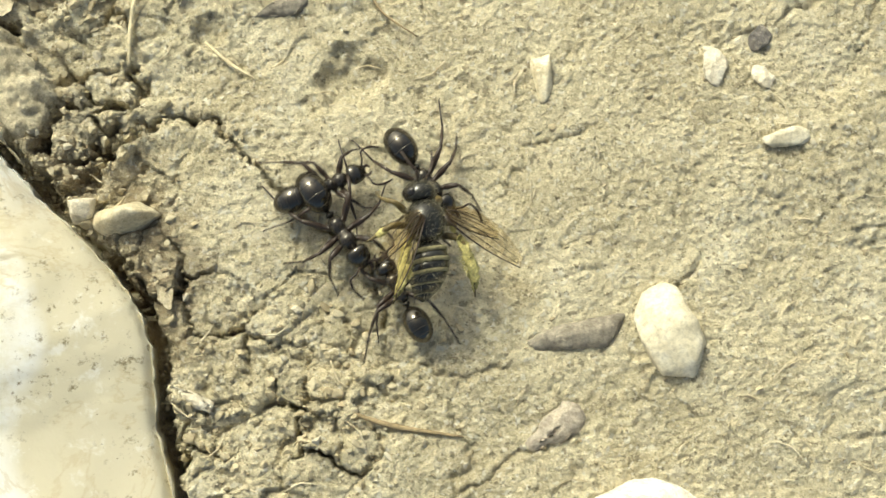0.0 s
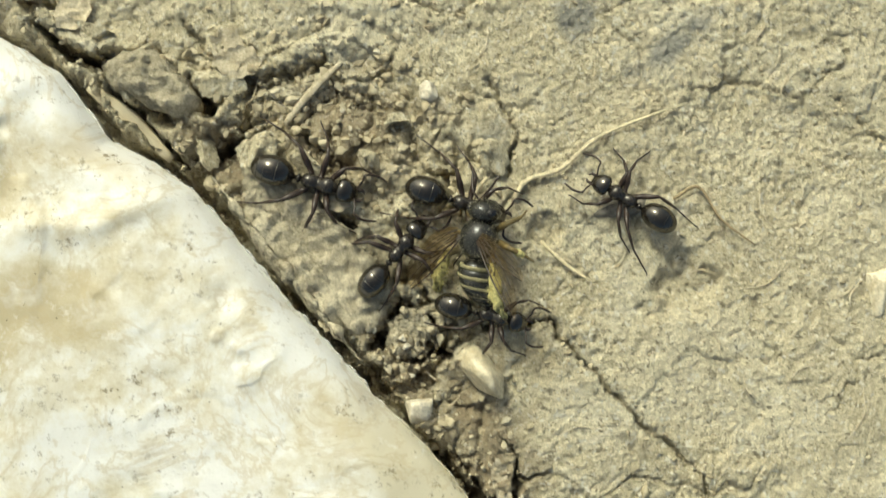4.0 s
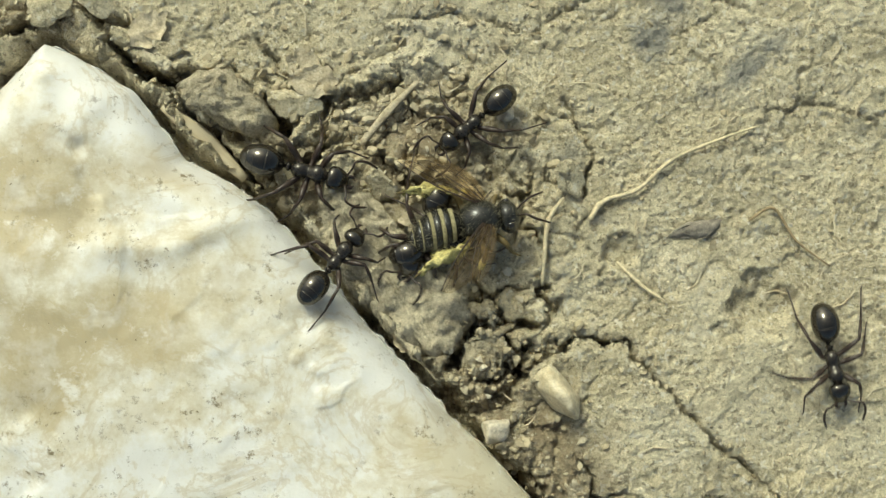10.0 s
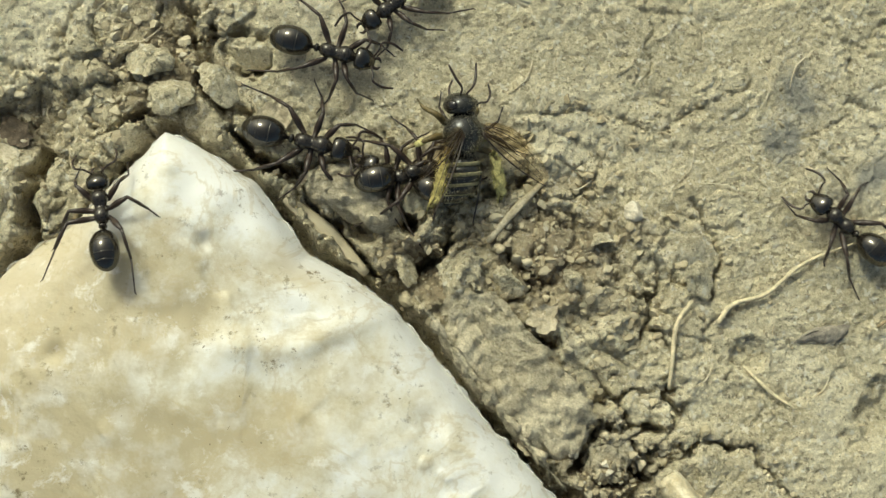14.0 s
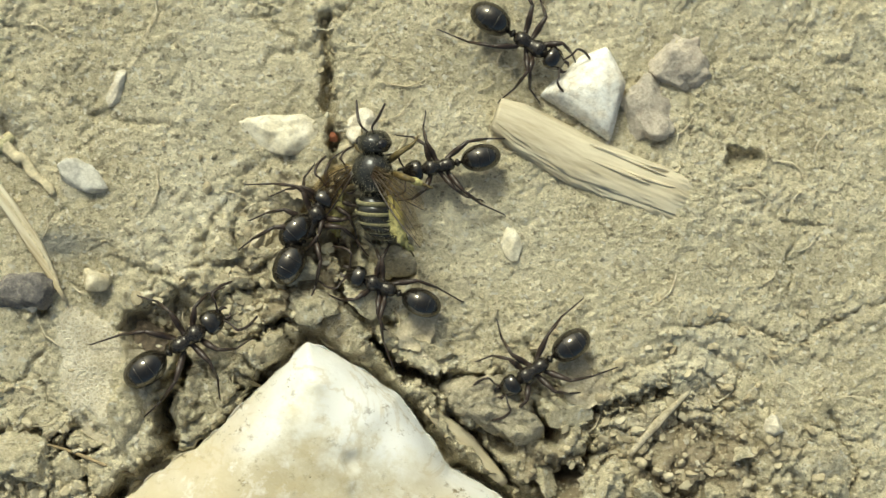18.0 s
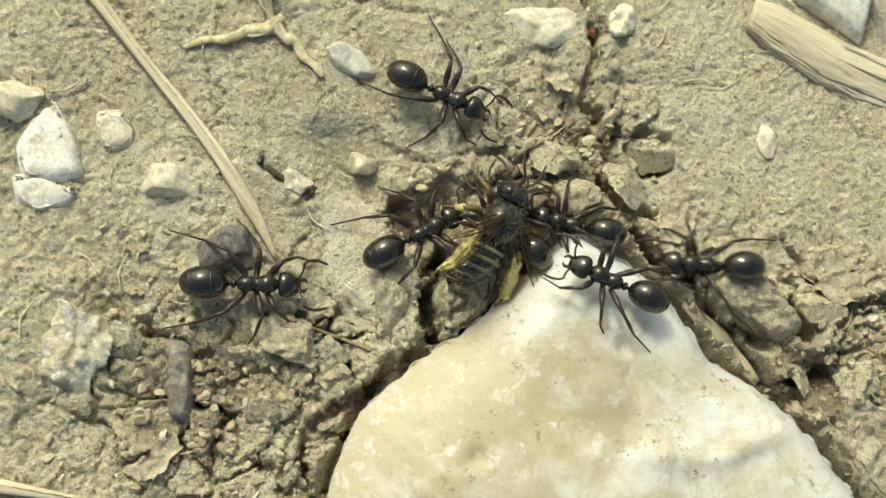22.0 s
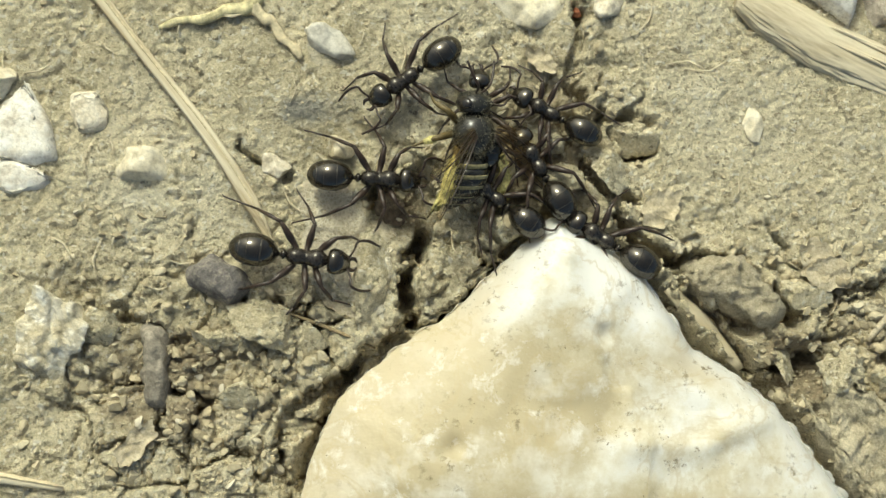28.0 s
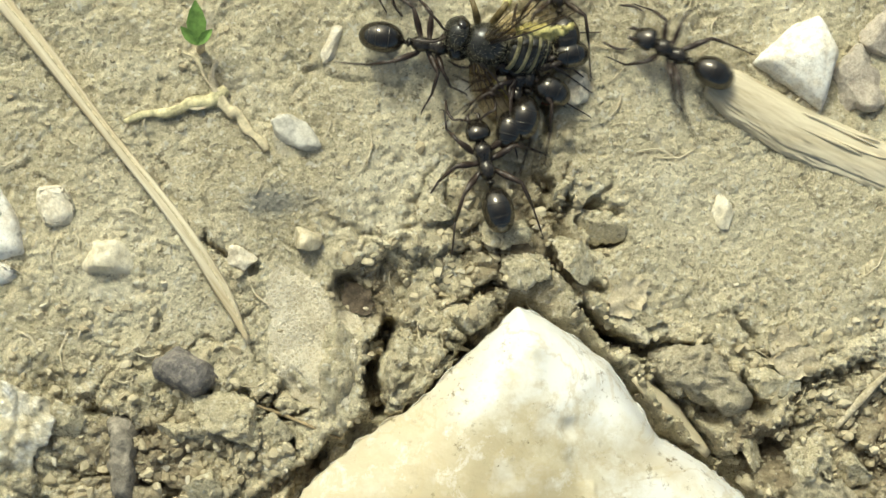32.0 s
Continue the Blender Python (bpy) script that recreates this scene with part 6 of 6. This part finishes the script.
BEE_WAY = [(0, -5.9, -0.9, 99), (1, -5.6, 5, 60), (2, -16.2, 9.9, 20), (3, -18.9, 8.4, 86), (4, -22.1, 10.1, 81), (7, -24.6, 11.2, 101), (8, -25.4, 11.7, 111), (9, -25, 13, 61), (10, -27.2, 12.9, 6), (11, -34, 18.9, 72), (12, -35.5, 19.9, 62), (13, -33.3, 19.4, 72), (16, -37.5, 27.3, 153), (17, -41.1, 28.1, 133), (18, -47.9, 30.8, 91), (19, -50.2, 27.2, 94), (20, -52.1, 24.1, 144), (21, -54.4, 23.3, 94), (22, -55.3, 21.7, 69), (23, -55.6, 23.7, 69), (24, -55.4, 23, 14), (25, -55.3, 23.4, 4), (26, -56.2, 24.2, 64), (29, -55.4, 25.9, 99), (30, -54.7, 26.9, 54), (31, -54.3, 26.9, 34), (32, -53.1, 35.7, 174)]


def motions():
    """Ants pull at the bee; each is keyed from start to end."""
    first = build_ant()
    rnd = random.Random(12)
    colony = [first] + [copy_thing(first, Matrix()) for _ in ANT_WAYS[1:]]
    sizes = (0.98, 0.93, 0.85, 0.84, 0.86, 0.93, 0.9, 0.9, 0.94, 0.94)
    for ant, way, size in zip(colony, ANT_WAYS, sizes):
        ant.scale = (size, size, size)
        rows, steps = [], []
        times = [r[0] for r in way]
        xs, ys, hs = ([r[k] for r in way] for k in (1, 2, 3))
        stops = sorted(set(times) | {t + (u - t) * q / 3 for t, u, a, b in zip(times, times[1:], hs, hs[1:]) if abs(b - a) > 60 for q in (1, 2)} | {0.0, 32.0})
        for t, u in zip(stops, stops[1:]):
            p, m, q = (height_at(float(np.interp(v, times, xs)), float(np.interp(v, times, ys))) for v in (t, (t + u) / 2, u))
            if u - t > 0.45 and (abs(p - q) > 0.8 or abs(m - (p + q) / 2) > 0.4):
                n = max(2, round((u - t) / 0.25))
                stops = stops + [t + (u - t) * k / n for k in range(1, n)]
        stops = sorted(set(stops))
        for t in stops:
            x, y, a = (float(np.interp(t, times, c)) for c in (xs, ys, hs))
            ax, ay = math.cos(radians(a)), math.sin(radians(a))
            front, back = height_at(x + 1.6 * ax, y + 1.6 * ay), height_at(x - 1.6 * ax, y - 1.6 * ay)
            lift = max(front, back, height_at(x, y)) * 0.5 + 0.5 * height_at(x, y)
            pitch = max(-25, min(25, math.degrees(math.atan2(front - back, 3.2))))
            rows.append((t, pose((x + 0.55 * ax) * MM, (y + 0.55 * ay) * MM, (lift + 0.12) * MM, 0, 0, a) @ pose(0, 0, 0, 0, -pitch * 0.7, 0)))
        walk(ant, rows)
        legs = [o for o in ant.children if o.name.startswith("leg")]
        for k, leg in enumerate(legs):
            rest = rnd.uniform(-16, 16)
            rows = []
            for q in range(65):
                t = q / 2
                i = max(0, min(len(times) - 2, int(np.searchsorted(times, t)) - 1))
                pace = math.hypot(xs[i + 1] - xs[i], ys[i + 1] - ys[i]) / max(0.1, times[i + 1] - times[i])
                swing = min(17, 2 + 3 * pace) * (1 if (q + k + k // 3) % 2 else -1)
                rows.append((t, pose(*leg.location, 0, 0, rest + swing * rnd.uniform(0.5, 1))))
            walk(leg, rows)
    home = STRAW_BLADE.matrix_basis.copy()
    walk(STRAW_BLADE, [(t, pose(x * MM, y * MM, 0) @ home) for t, x, y in (
        (0, 1.3, 5.9), (21, 1.3, 5.9), (22, -1.2, 1.6), (23, -1.8, 2.8), (24, 0, 0), (26.5, 0, 0), (29, 0.2, 1.7), (30, 0.8, 0.6), (31, 0.3, 1.2), (32, 0.3, 1.4))])
    home = COAL.matrix_basis.copy()
    walk(COAL, [(t, pose(x * MM, y * MM, 0) @ home @ pose(0, 0, 0, 0, 0, a)) for t, x, y, a in (
        (0, 2.1, 6.6, 25), (21, 2.1, 6.6, 25), (22, -1.1, 2.4, 60), (23, -1.8, 0.8, 30), (24, 0, 0, 0), (32, 0, 0, 0))])
    home = SHOVED.matrix_basis.copy()
    walk(SHOVED, [(t, pose(x * MM, y * MM, 0) @ home @ pose(0, 0, 0, 0, 0, a)) for t, x, y, a in (
        (0, -1.05, -2.7, 62), (3.2, -1.05, -2.7, 62), (3.4, -0.5, -1.2, 28), (3.6, 0, 0, 0), (32, 0, 0, 0))])
    bee = build_bee()
    bee.scale = (0.78, 0.74, 0.76)
    times = [r[0] for r in BEE_WAY]
    rows = []
    for t in sorted({k / 2 for k in range(65)}):
        x, y, a = (float(np.interp(t, times, [r[k] for r in BEE_WAY])) for k in (1, 2, 3))
        rows.append((t, pose(x * MM, y * MM, (height_at(x, y) * 0.6 + 2.1 + 1.5 * max(0.0, 1 - t / 2.5)) * MM, 42 * math.sin(t * 0.9 + 1), 14 * math.sin(t * 1.3), a + 6 * math.sin(7 * t))))
    walk(bee, rows)


motions()
